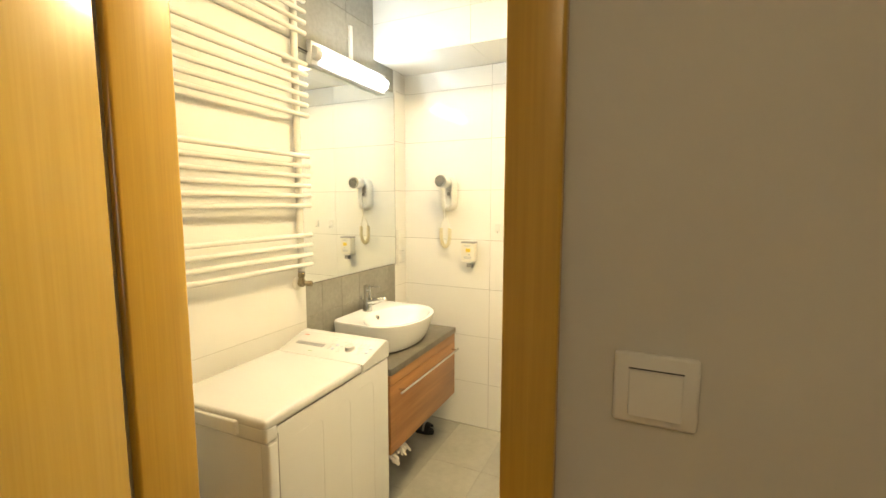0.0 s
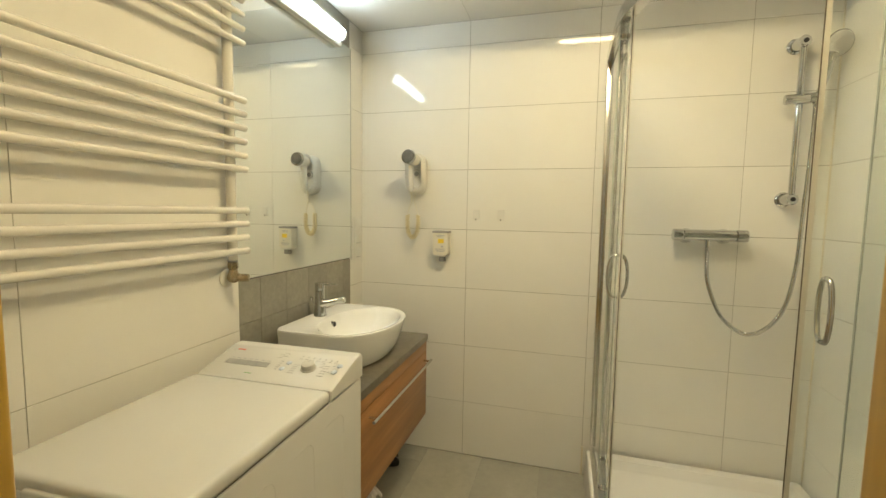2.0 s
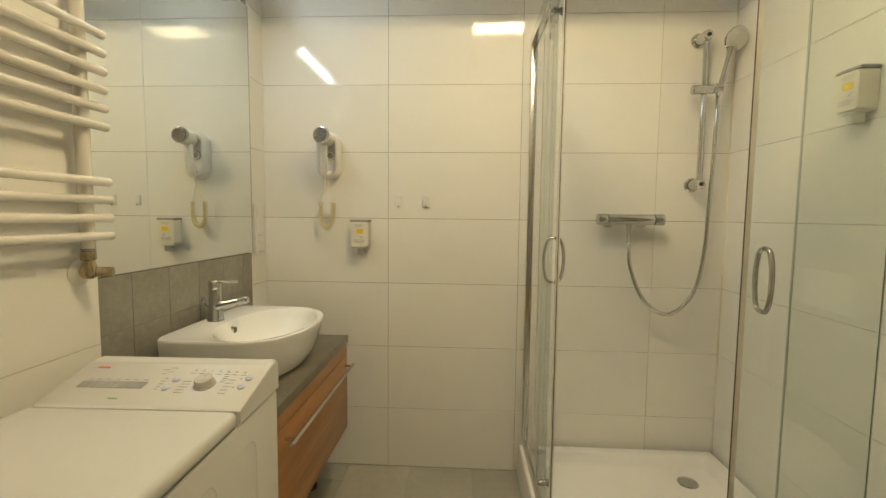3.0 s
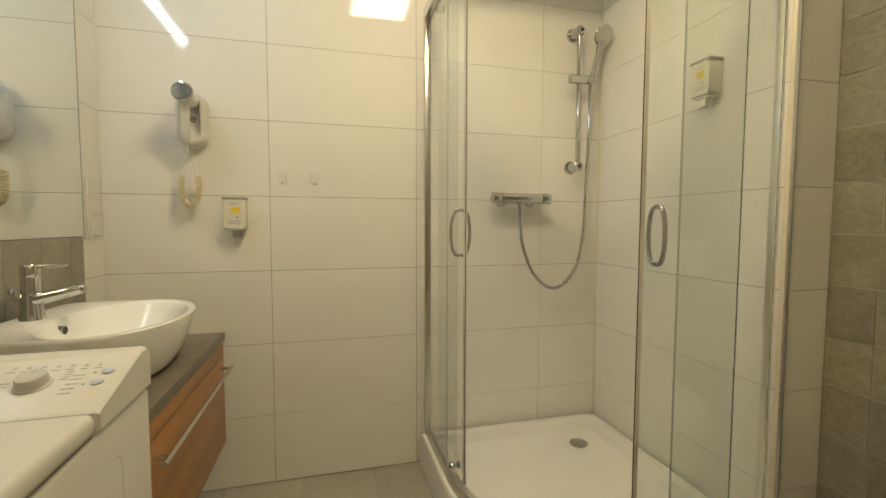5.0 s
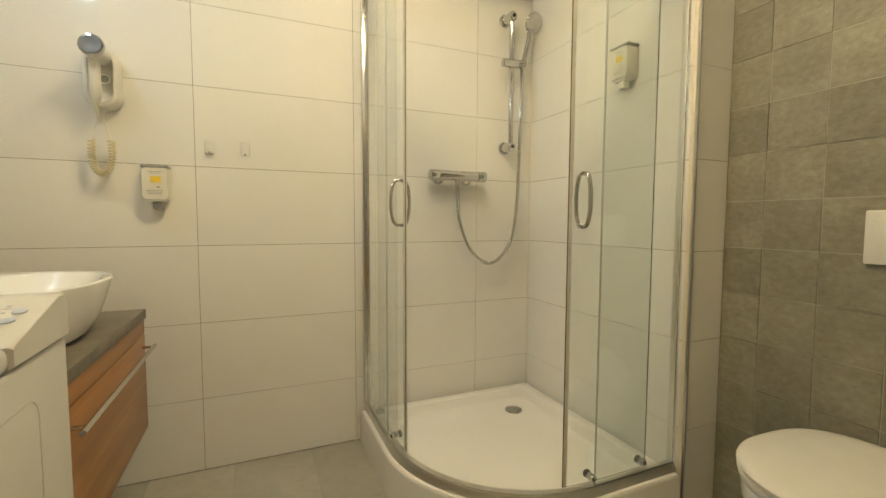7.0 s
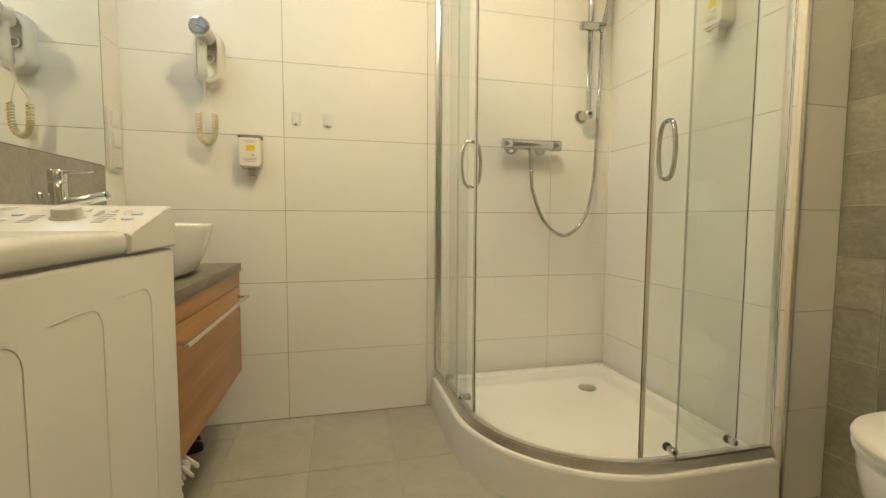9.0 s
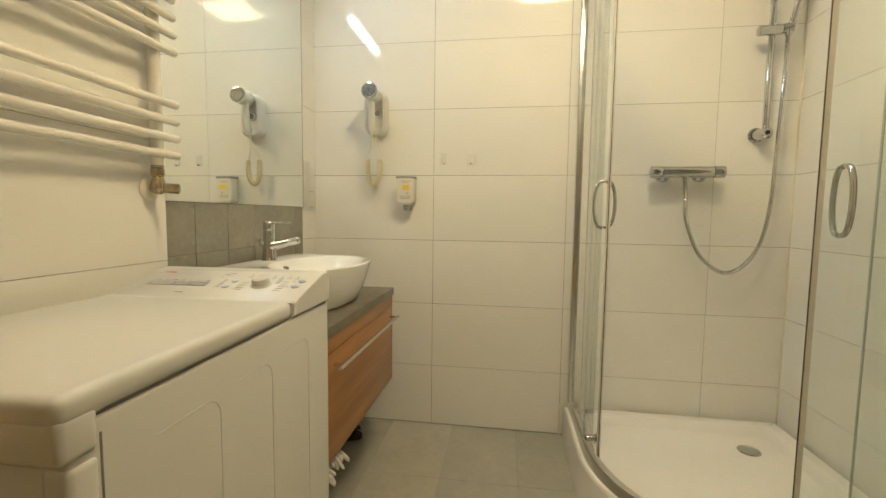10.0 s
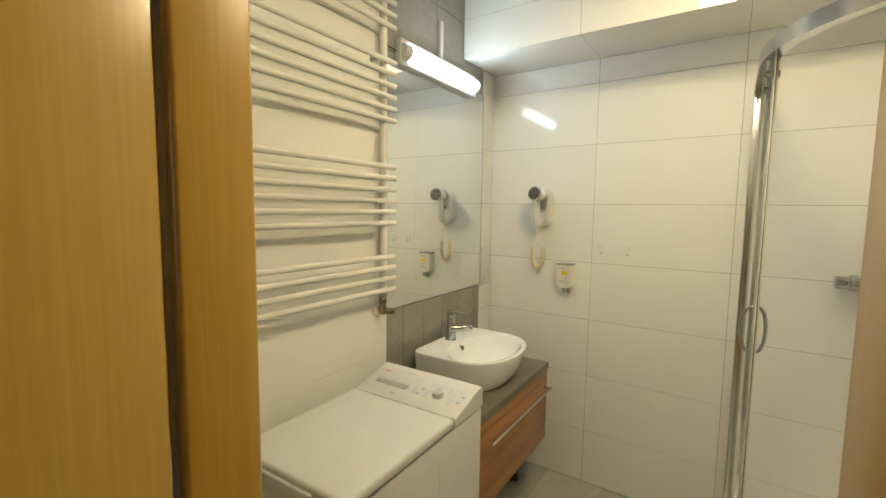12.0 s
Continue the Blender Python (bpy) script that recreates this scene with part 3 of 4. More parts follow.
def basin_ring(f, z, n=64, pull=-1.3515):
    """The basin's D-shaped outline, shrunk by f towards the wall side."""
    out = []
    for k in range(n):
        a = 2 * math.pi * k / n
        c, s = math.cos(a), math.sin(a)
        if c < 0:
            r = ((abs(c) / 0.2215) ** 16 + (abs(s) / 0.254) ** 16) ** (-1 / 16)
        else:
            r = ((abs(c) / 0.188) ** 2.25 + (abs(s) / 0.254) ** 2.25) ** (-1 / 2.25)
        x, y = BC[0] + r * c, BC[1] + r * s
        out.append((pull + (x - pull) * f, BC[1] + (y - BC[1]) * (1 - (1 - f) * 0.75), z))
    return out


def bowl_ring(f, z, n=64):
    return [(-1.111 + f * 0.148 * math.cos(2 * math.pi * k / n), BC[1] + f * 0.232 * math.sin(2 * math.pi * k / n), z) for k in range(n)]


basin = thing("wash_basin", (BC[0], BC[1], 0.718), "white ceramic D-shaped countertop wash basin", "wash basin")
rings = [basin_ring(0.82, 0.7185), basin_ring(0.845, 0.7215), basin_ring(0.88, 0.7330), basin_ring(0.925, 0.7680), basin_ring(0.955, 0.8030), basin_ring(0.98, 0.8380), basin_ring(0.995, 0.8590), basin_ring(0.996, 0.8650), basin_ring(0.988, 0.8685)]
rings += [bowl_ring(1.03, 0.8675), bowl_ring(1.005, 0.8655), bowl_ring(0.985, 0.8600)]
rings += [bowl_ring(f, 0.753 + 0.106 * (f / 0.975) ** 2.5) for f in (0.96, 0.92, 0.87, 0.81, 0.74, 0.66, 0.57, 0.47, 0.36, 0.24, 0.12)]
part("bowl", loft(rings), PORCELAIN, basin)
part("drain", lathe([(0.022, 0.0), (0.024, 0.003), (0.018, 0.005), (0.0, 0.005)], (-1.111, BC[1], 0.753)), CHROME, basin, "chrome basin waste")
of = part("overflow_ring", lathe([(0.0125, -0.014), (0.0125, 0.004), (0.0108, 0.005)], (-1.2405, BC[1], 0.836), "x", 20), CHROME, basin)
# no opening is cut; the dark disc paints the shade inside it
part("overflow_shade_disc", lathe([(0.0106, 0.004), (0.0106, 0.0056)], (-1.2405, BC[1], 0.836), "x", 16), DARK_PLASTIC, of, "dark disc painting in the shaded overflow opening")

TX, TY = -1.307, 1.917
tap = thing("basin_tap", (TX, TY, 0.867), "chrome single-lever basin tap", "tap")
part("base", lathe([(0.027, 0), (0.027, 0.006), (0.024, 0.010)], (TX, TY, 0.867)), CHROME, tap)
part("column", lathe([(0.0262, 0.008), (0.0245, 0.025), (0.0215, 0.050), (0.0205, 0.070), (0.0205, 0.108), (0.0195, 0.110)], (TX, TY, 0.867)), CHROME, tap)
part("cap", lathe([(0.0195, 0.112), (0.0205, 0.114), (0.0205, 0.140), (0.0185, 0.143)], (TX, TY, 0.867)), CHROME, tap)
part("lever", tube([(TX + 0.005, TY, 1.005), (TX + 0.05, TY, 1.006), (TX + 0.082, TY, 1.008)], [0.0055, 0.0045, 0.003], 12), CHROME, tap)
sp = part("spout", tube([(TX + 0.004, TY, 0.918), (TX + 0.030, TY, 0.924), (TX + 0.075, TY, 0.935), (TX + 0.112, TY, 0.944), (TX + 0.114, TY, 0.9445)], [0.0195, 0.0155, 0.0130, 0.0125, 0.0115], 20), CHROME, tap)
part("aerator", rod((TX + 0.1142, TY, 0.9445), (TX + 0.1195, TY, 0.9458), 0.0112, 18, 0.3), STEEL, sp)
part("pop_up_rod", rod((TX - 0.014, TY - 0.010, 0.905), (TX - 0.033, TY - 0.014, 0.936), 0.0028, 8), CHROME, tap)
part("pop_up_knob", lathe([(0.004, 0), (0.0075, 0.004), (0.0075, 0.012), (0.004, 0.016)], (TX - 0.033, TY - 0.014, 0.934)), CHROME, tap)

# ---- mirror and lamp over it ----
mir = thing("mirror", (XS, 1.92, 1.06), "large frameless wall mirror above the basin", "mirror")
part("glass", box(XS + 0.0005, XS + 0.0055, 1.4955, 2.360, 1.0600, 2.140, 0.0008, 1), MIRROR, mir)
part("edge_trim", box(XS + 0.0058, XS + 0.0085, 1.4955, 2.338, 1.0692, 1.0712), DARK_PLASTIC, mir, "dark bottom edge strip")
part("edge_trim", box(XS + 0.0003, XS + 0.0065, 2.3603, 2.3630, 1.0600, 2.140), GREY_PLASTIC, mir, "dark side edge strip")

lam = thing("mirror_lamp", (XS, 1.89, 2.14), "aluminium tube lamp with a bright white diffuser", "wall lamp")
LX, LY0, LY1, LZ0, LZ1 = XS + 0.006, 1.595, 2.215, 2.100, 2.196


def lamp_section(y, grow=0.0, back=0.0):
    pts = []
    for k in range(13):
        a = -math.pi / 2 + math.pi * k / 12
        pts.append((LX + 0.030 + back + (0.031 + grow) * math.cos(a), y, (LZ0 + LZ1) / 2 + (0.029 + grow) * math.sin(a)))
    return pts


part("back_plate", box(LX, LX + 0.030, LY0 - 0.004, LY1 + 0.004, LZ0 - 0.005, LZ1 + 0.005, 0.004, 3), LAMP_GREY, lam)
part("end_cap", loft([lamp_section(LY0), lamp_section(LY0 + 0.004, 0.003), lamp_section(LY0 + 0.040, 0.003)]), LAMP_GREY, lam)
part("end_cap", loft([lamp_section(LY1 - 0.018, 0.003), lamp_section(LY1 - 0.004, 0.003), lamp_section(LY1)]), LAMP_GREY, lam)
part("diffuser", loft([lamp_section(LY0 + 0.040), lamp_section(LY1 - 0.018)]), TUBE_GLOW, lam, "bright white tube diffuser")
part("cable", tube([(XS + 0.004, 1.496, 2.165), (XS + 0.006, 1.52, 2.158), (XS + 0.012, 1.594, 2.150)], 0.003, 8), DARK_PLASTIC, lam)
whole("cable_duct", box(XS + 0.0005, XS + 0.014, 1.915, 1.938, 2.196, 2.385, 0.003), PLASTIC, "short white plastic cable duct on grey tiles", "cable duct")

# ---- towel radiator ----
RXX = -1.312
rad = thing("towel_radiator", (RXX, 1.1, 1.15), "white ladder towel radiator on cream tiles", "radiator")
RY0, RY1 = 0.70, 1.488
for y in (1.440, 0.745):
    part("upright", rod((RXX - 0.012, y, 1.155), (RXX - 0.012, y, 2.385), 0.0150, 18, 0.1), RADIATOR_WHITE, rad)
for z in [1.185 + 0.0433 * k for k in range(4)] + [1.446 + 0.0432 * k for k in range(6)] + [1.837 + 0.0432 * k for k in range(6)] + [2.181 + 0.0437 * k for k in range(5)]:
    part("rung", rod((RXX + 0.008, RY0, z), (RXX + 0.008, RY1, z), 0.0102, 14, 0.25), RADIATOR_WHITE, rad)
for y, zs in ((1.405, (2.055,)), (0.78, (1.37, 2.055))):
    for z in zs:
        b = part("wall_bracket", rod((XL + 0.001, y, z), (RXX - 0.004, y, z), 0.012, 14), RADIATOR_WHITE, rad)
        part("clip", lathe([(0.013, 0), (0.013, 0.006), (0.009, 0.012)], (RXX - 0.004, y, z), "x", 18), PLASTIC_CREAM, b)
val = thing("radiator_valve", (-1.324, 1.44, 1.12), "dull brass and nickel radiator valve", "valve")
part("union", lathe([(0.0135, 0), (0.0165, 0.003), (0.0165, 0.020), (0.0135, 0.023)], (-1.324, 1.44, 1.128), "z", 6), BRASS, val)
part("collar", lathe([(0.0150, 0), (0.0150, 0.006)], (-1.324, 1.44, 1.1512), "z", 18), GREY_PLASTIC, val, "dark collar under the radiator")
part("body", lathe([(0.006, 0), (0.0135, 0.004), (0.0180, 0.013), (0.0185, 0.022), (0.0150, 0.033), (0.0125, 0.044)], (-1.324, 1.44, 1.084), "z", 20), BRASS, val)
part("elbow", rod((XL + 0.0, 1.44, 1.098), (-1.324, 1.44, 1.098), 0.010, 14), STEEL, val)
part("rose", lathe([(0.030, 0.0), (0.030, 0.004), (0.020, 0.010)], (XL + 0.0005, 1.44, 1.098), "x"), PLASTIC_CREAM, val, "round cream wall rose")
part("cap", rod((-1.312, 1.446, 1.100), (-1.282, 1.462, 1.099), 0.0125, 8, 0.15), BRASS, val)

# ---- washing machine ----
WX0, WX1, WY0, WY1 = -1.281, -0.872, 0.800, 1.436
wm = thing("washing_machine", (-1.1, 1.12, 0), "white narrow top-loading washing machine with a sloping control panel", "washing machine")
part("body", box(WX0, WX1, WY0, WY1, 0.03, 0.830, 0.006, 3), ENAMEL, wm)
for x in (WX0 + 0.05, WX1 - 0.05):
    for y in (WY0 + 0.05, WY1 - 0.05):
        part("foot", lathe([(0.022, 0.0), (0.022, 0.012), (0.012, 0.016), (0.012, 0.031)], (x, y, 0.0), "z", 14), DARK_PLASTIC, wm)
part("plinth", box(WX0 + 0.01, WX1 - 0.002, WY0 - 0.0015, WY0 + 0.003, 0.04, 0.12, 0.001), ENAMEL, wm)
lid = part("lid", box(WX0 - 0.003, WX1 + 0.004, WY0 - 0.012, 1.249, 0.8325, 0.866, 0.012, 4), ENAMEL, wm)
part("front_edge", box(WX0 - 0.003, WX1 + 0.004, WY0 - 0.012, WY0 + 0.034, 0.795, 0.846, 0.010, 4), ENAMEL, lid)
part("grip", box(-1.18, -0.97, WY0 - 0.021, WY0 - 0.006, 0.806, 0.850, 0.006, 3), ENAMEL, lid)
part("corner_post", box(WX1 - 0.03, WX1 + 0.003, WY0 - 0.003, WY0 + 0.034, 0.03, 0.792, 0.009, 4), ENAMEL, wm)
part("seam", box(WX1 - 0.004, WX1 + 0.0004, WY0 + 0.0345, WY0 + 0.0372, 0.05, 0.812), ENAMEL_EDGE, wm, "fine dark seam beside the corner post")
part("seam", box(WX0 + 0.004, WX1 - 0.003, WY0 + 0.004, 1.25, 0.8295, 0.833), ENAMEL_EDGE, wm, "dark seam under the lid")


def panel_section(x, i=0.0):
    return [(x, 1.2525 + i, 0.8325 + i), (x, 1.2525 + i, 0.862 - i), (x, 1.260, 0.866 - i), (x, 1.388, 0.902 - i), (x, 1.402, 0.905 - i), (x, 1.428 - i, 0.905 - i), (x, 1.4385 - i, 0.896 - i), (x, 1.4385 - i, 0.8325 + i)]


cp = part("control_panel", loft([panel_section(WX0 - 0.003, 0.004), panel_section(WX0 + 0.002), panel_section(WX1 - 0.001), panel_section(WX1 + 0.004, 0.004)]), ENAMEL, wm)
SLOPE = math.atan2(0.036, 0.128)


def on_panel(u, v, lift=0.0004):
    """A place on the sloping panel: u across from the wall side, v up the slope from its foot."""
    return pose(WX0 - 0.028 + u * 0.98, 1.260 + v * math.cos(SLOPE), 0.866 + v * math.sin(SLOPE), math.degrees(SLOPE)) @ pose(0, 0, lift)


def panel_bar(name, u, v, w, h, material, parent, t=0.0006):
    bm = box(-w / 2, w / 2, -h / 2, h / 2, 0, t)
    bm.transform(on_panel(u, v))
    return part(name, bm, material, parent)


for k in range(7):
    panel_bar("programme_key", 0.080 + 0.0205 * k, 0.060, 0.0192, 0.021, KEY_GREY, cp, 0.0008)
    panel_bar("mark", 0.080 + 0.0205 * k, 0.078, 0.010, 0.0022, INK, cp)
panel_bar("badge", 0.078, 0.118, 0.026, 0.005, INK_RED, cp)
panel_bar("badge", 0.056, 0.118, 0.008, 0.007, INK, cp)
panel_bar("mark", 0.175, 0.018, 0.020, 0.003, INK_GREEN, cp)


def panel_key(u, v, r):
    bm = lathe([(r, 0.0), (r, 0.0012), (r * 0.85, 0.0018), (0.0, 0.0019)], (0, 0, 0), "z", 20)
    bm.transform(on_panel(u, v))
    return part("key", bm, INK_BLUE, cp, "small round pale blue key")


for u, v in ((0.262, 0.052), (0.268, 0.080)):
    panel_key(u, v, 0.0078)
for k in range(5):
    panel_bar("mark", 0.243, 0.048 + 0.009 * k, 0.009, 0.0018, INK, cp)
    panel_bar("mark", 0.388, 0.040 + 0.011 * k, 0.016, 0.0022, INK_PALE, cp)
    panel_bar("mark", 0.296, 0.040 + 0.009 * k, 0.018, 0.0022, INK_PALE, cp)
for k in range(7):
    panel_bar("mark", 0.292 + 0.019 * k, 0.116 - 0.001 * k, 0.0055, 0.0055, INK_PALE, cp)
    panel_bar("mark", 0.292 + 0.019 * k, 0.104 - 0.0006 * k, 0.011, 0.0016, INK_PALE, cp)
for k in range(4):
    panel_bar("mark", 0.226 + 0.012 * (k % 2), 0.100 + 0.007 * k, 0.014, 0.0016, INK_PALE, cp)
    panel_bar("mark", 0.372, 0.094 - 0.006 * k, 0.010, 0.0016, INK_PALE, cp)
for u, v in ((0.420, 0.062), (0.424, 0.090)):
    panel_key(u, v, 0.0085)
    panel_bar("mark", u - 0.017, v - 0.002, 0.004, 0.003, INK, cp)
bm = lathe([(0.0225, 0.0), (0.0220, 0.0015), (0.0195, 0.003), (0.0185, 0.0135), (0.0172, 0.0155), (0.0, 0.0160)], (0, 0, 0), "z", 36)
bm.transform(on_panel(0.338, 0.068))
kb = part("dial", bm, PALE_GREY, cp, "round pale grey programme dial")
bm = box(-0.0012, 0.0012, 0.006, 0.0165, 0.0156, 0.0163)
bm.transform(on_panel(0.338, 0.068))
part("pointer", bm, INK, kb)


def arch(y0, y1, z1, z0, r, slant=0.0):
    """A pressed outline on the machine's side, open at the foot."""
    pts = [(WX1 - 0.0012, y0 - 0.02, z1 - slant), (WX1 - 0.0001, y0, z1 - slant)]
    pts += [(WX1 - 0.0001, y1 - r * (1 - math.sin(a)), z1 - r * (1 - math.cos(a))) for a in [math.pi / 2 * k / 6 for k in range(7)]]
    return pts + [(WX1 - 0.0001, y1, z0)]


for y0, y1, z1 in ((0.915, 1.028, 0.770), (1.075, 1.175, 0.773), (1.225, 1.325, 0.776)):
    part("pressed_rib", tube(arch(y0, y1, z1, 0.10, 0.03), 0.0009, 8), ENAMEL, wm)
wm.matrix_basis = pose(WX1, WY1, 0, 0, 0, 1.2) @ pose(-WX1, -WY1, 0) @ wm.matrix_basis

# ---- toilet ----
TYC = 1.085
toi = thing("toilet", (0.62, TYC, 0.05), "white wall-hung toilet with a closed lid", "toilet")


def toilet_ring(front, half, z, back=XG - 0.001, n=48, p=2.05, q=9):
    """A plan ring: rounded at the front, straight at the wall."""
    out, cx = [], back - 0.24
    front = min(front, cx - 0.06)
    for k in range(n):
        a = 2 * math.pi * k / n
        c, s = math.cos(a), math.sin(a)
        if c < 0:
            r = ((abs(c) / (cx - front)) ** p + (abs(s) / half) ** p) ** (-1 / p)
        else:
            r = ((abs(c) / 0.24) ** q + (abs(s) / half) ** q) ** (-1 / q)
        out.append((cx + r * c, TYC + r * s, z))
    return out


part("bowl", loft([toilet_ring(0.650, 0.110, 0.0660), toilet_ring(0.620, 0.128, 0.0800), toilet_ring(0.562, 0.152, 0.1400), toilet_ring(0.512, 0.173, 0.2100), toilet_ring(0.472, 0.187, 0.2900), toilet_ring(0.451, 0.194, 0.3500), toilet_ring(0.450, 0.195, 0.3820), toilet_ring(0.462, 0.186, 0.3880)]), PORCELAIN, toi)
part("seat", loft([toilet_ring(0.462, 0.186, 0.3895, 0.885, q=3), toilet_ring(0.448, 0.194, 0.3940, 0.89, q=3), toilet_ring(0.446, 0.196, 0.4040, 0.89, q=3), toilet_ring(0.453, 0.192, 0.4100, 0.89, q=3)]), PLASTIC, toi)
part("lid", loft([toilet_ring(0.453, 0.192, 0.4115, 0.89, q=3), toilet_ring(0.444, 0.197, 0.4150, 0.893, q=3), toilet_ring(0.442, 0.198, 0.4230, 0.893, q=3), toilet_ring(0.447, 0.195, 0.4310, 0.892, q=3), toilet_ring(0.462, 0.187, 0.4370, 0.889, q=3), toilet_ring(0.500, 0.165, 0.4415, 0.882, q=3), toilet_ring(0.580, 0.11, 0.4445, 0.865, q=3)]), PLASTIC, toi)
for y in (TYC - 0.08, TYC + 0.08):
    part("hinge", rod((0.903, y - 0.02, 0.411), (0.903, y + 0.02, 0.411), 0.011, 14), CHROME, toi)
fl = thing("flush_plate", (XG, 1.06, 0.98), "white dual flush plate on slate tiles", "flush plate")
part("frame", box(XG - 0.013, XG - 0.0005, 0.935, 1.178, 0.908, 1.052, 0.006, 3), PLASTIC, fl)
part("button", box(XG - 0.017, XG - 0.0125, 0.96, 1.068, 0.928, 1.032, 0.002), PLASTIC, fl)
part("button", box(XG - 0.017, XG - 0.0125, 1.073, 1.153, 0.928, 1.032, 0.002), PLASTIC, fl)

# ---- ceiling light ----
CX0, CX1, CY0, CY1 = -0.410, -0.022, 1.240, 1.612
cl = thing("ceiling_light", ((CX0 + CX1) / 2, (CY0 + CY1) / 2, HC), "flat square ceiling light with a warm diffuser", "ceiling light")
bm = box(CX0, CX1, CY0, CY1, HC - 0.02, HC - 0.0005, 0.002)
for x0, x1, y0, y1 in ((CX0, CX0 + 0.012, CY0, CY1), (CX1 - 0.012, CX1, CY0, CY1), (CX0 + 0.012, CX1 - 0.012, CY0, CY0 + 0.012), (CX0 + 0.012, CX1 - 0.012, CY1 - 0.012, CY1)):
    box(x0, x1, y0, y1, HC - 0.058, HC - 0.0195, 0.001, 1, bm)
part("frame", bm, PLASTIC, cl)
part("diffuser", box(CX0 + 0.014, CX1 - 0.014, CY0 + 0.014, CY1 - 0.014, HC - 0.052, HC - 0.0205, 0.004, 3), PANEL_GLOW, cl, "warm white glowing diffuser")
# added fill lamp, out of view, to brighten the door leaf and hall plaster
hl = thing("hall_fill_light", (0.25, -1.05, 2.7), "unseen warm fill light added under the hall ceiling", "ceiling light")
part("base", lathe([(0.10, 0.0), (0.10, -0.02)], (0.25, -1.05, 2.6995), "z"), PLASTIC, hl)
part("shade", lathe([(0.14, -0.021), (0.15, -0.04), (0.13, -0.075), (0.07, -0.095), (0.0, -0.10)], (0.25, -1.05, 2.6995), "z"), HALL_FILL_GLOW, hl, "warm glowing body of the added fill light")

# ---- small things on the walls ----
def rounded(cx, cz, hw, hh, y, r, n=5):
    """A rounded upright outline in a plane of constant y."""
    pts = []
    for sx, sz, a0 in ((1, 1, 0), (-1, 1, 90), (-1, -1, 180), (1, -1, 270)):
        for k in range(n + 1):
            a = radians(a0 + 90 * k / n)
            pts.append((cx + sx * (hw - r) + r * math.cos(a), y, cz + sz * (hh - r) + r * math.sin(a)))
    return pts


HDX, HDZ = -1.076, 1.518
dryer = thing("hair_dryer", (HDX, YB, 1.42), "white wall hair dryer with a chrome grille and coiled cord", "hair dryer")
rings = [rounded(HDX, HDZ, 0.053, 0.108, YB - 0.0005, 0.049), rounded(HDX, HDZ, 0.055, 0.110, YB - 0.02, 0.051), rounded(HDX, HDZ, 0.053, 0.107, YB - 0.045, 0.049), rounded(HDX, HDZ, 0.044, 0.100, YB - 0.058, 0.042), rounded(HDX, HDZ, 0.038, 0.088, YB - 0.060, 0.037), rounded(HDX, HDZ, 0.034, 0.078, YB - 0.052, 0.033), rounded(HDX, HDZ, 0.030, 0.070, YB - 0.026, 0.029)]
part("holder", loft(rings), PLASTIC, dryer)
# grey disc at the recess floor, its colour standing in for the shade there
part("socket_shade_disc", lathe([(0.0215, 0.0), (0.0215, -0.003)], (HDX + 0.004, YB - 0.0262, HDZ + 0.002), "y", 24), GREY_PLASTIC, dryer)
part("socket_ring", tube([(HDX + 0.005 + 0.0170 * math.cos(a), YB - 0.0335, HDZ + 0.0170 * math.sin(a)) for a in [2 * math.pi * k / 28 for k in range(29)]], 0.0040, 8), PLASTIC, dryer)
gun = part("handle", tube([(HDX - 0.002, YB - 0.070, 1.618), (HDX - 0.004, YB - 0.090, 1.59), (HDX - 0.005, YB - 0.098, 1.54), (HDX - 0.006, YB - 0.094, 1.48), (HDX - 0.008, YB - 0.084, 1.435), (HDX - 0.008, YB - 0.080, 1.425)], [0.021, 0.019, 0.0165, 0.0165, 0.016, 0.010], 18), PLASTIC, dryer)
for z in (1.568, 1.545):
    part("button", box(HDX - 0.012, HDX + 0.003, YB - 0.1165, YB - 0.106, z - 0.007, z + 0.007, 0.002), PLASTIC_CREAM, gun)
h0, h1 = Vector((HDX + 0.006, YB - 0.055, 1.585)), Vector((HDX + 0.002, YB - 0.150, 1.594))
barrel = part("barrel", tube([h0, h0.lerp(h1, 0.15), h0.lerp(h1, 0.85), h1], [0.026, 0.031, 0.036, 0.0345], 24), PLASTIC, dryer)
m = look(h1, h1 + (h1 - h0))
bm = lathe([(0.0365, 0.010), (0.0375, 0.004), (0.0355, -0.002), (0.030, -0.003), (0.0, -0.003)], (0, 0, 0), "z", 28)
bm.transform(m)
grille = part("grille", bm, CHROME, barrel, "chrome grille cap with ridged fields")
bm = lathe([(0.0300, -0.0029), (0.0298, -0.0036), (0.0, -0.0037)], (0, 0, 0), "z", 28)
bm.transform(m)
part("mesh_disc", bm, DARK_PLASTIC, grille, "dark disc behind the ridges")
for k in range(3):
    ax_, ay_ = math.cos(2 * math.pi * k / 3 + 0.5), math.sin(2 * math.pi * k / 3 + 0.5)
    for n_ in range(8):
        d_ = 0.003 + 0.0033 * n_
        w_ = min(d_ * 1.6, math.sqrt(0.0292 ** 2 - d_ ** 2))
        bm = tube([(d_ * ax_ - w_ * ay_, d_ * ay_ + w_ * ax_, -0.0044), (d_ * ax_ + w_ * ay_, d_ * ay_ - w_ * ax_, -0.0044)], 0.0008, 6)
        bm.transform(m)
        part("slat", bm, ALU, grille)
CYY = YB - 0.045
part("cord", tube([(HDX - 0.010, YB - 0.075, 1.43), (HDX - 0.010, YB - 0.070, 1.400), (HDX - 0.010, YB - 0.062, 1.370)], [0.0065, 0.0055, 0.0035], 10), PLASTIC_CREAM, dryer)
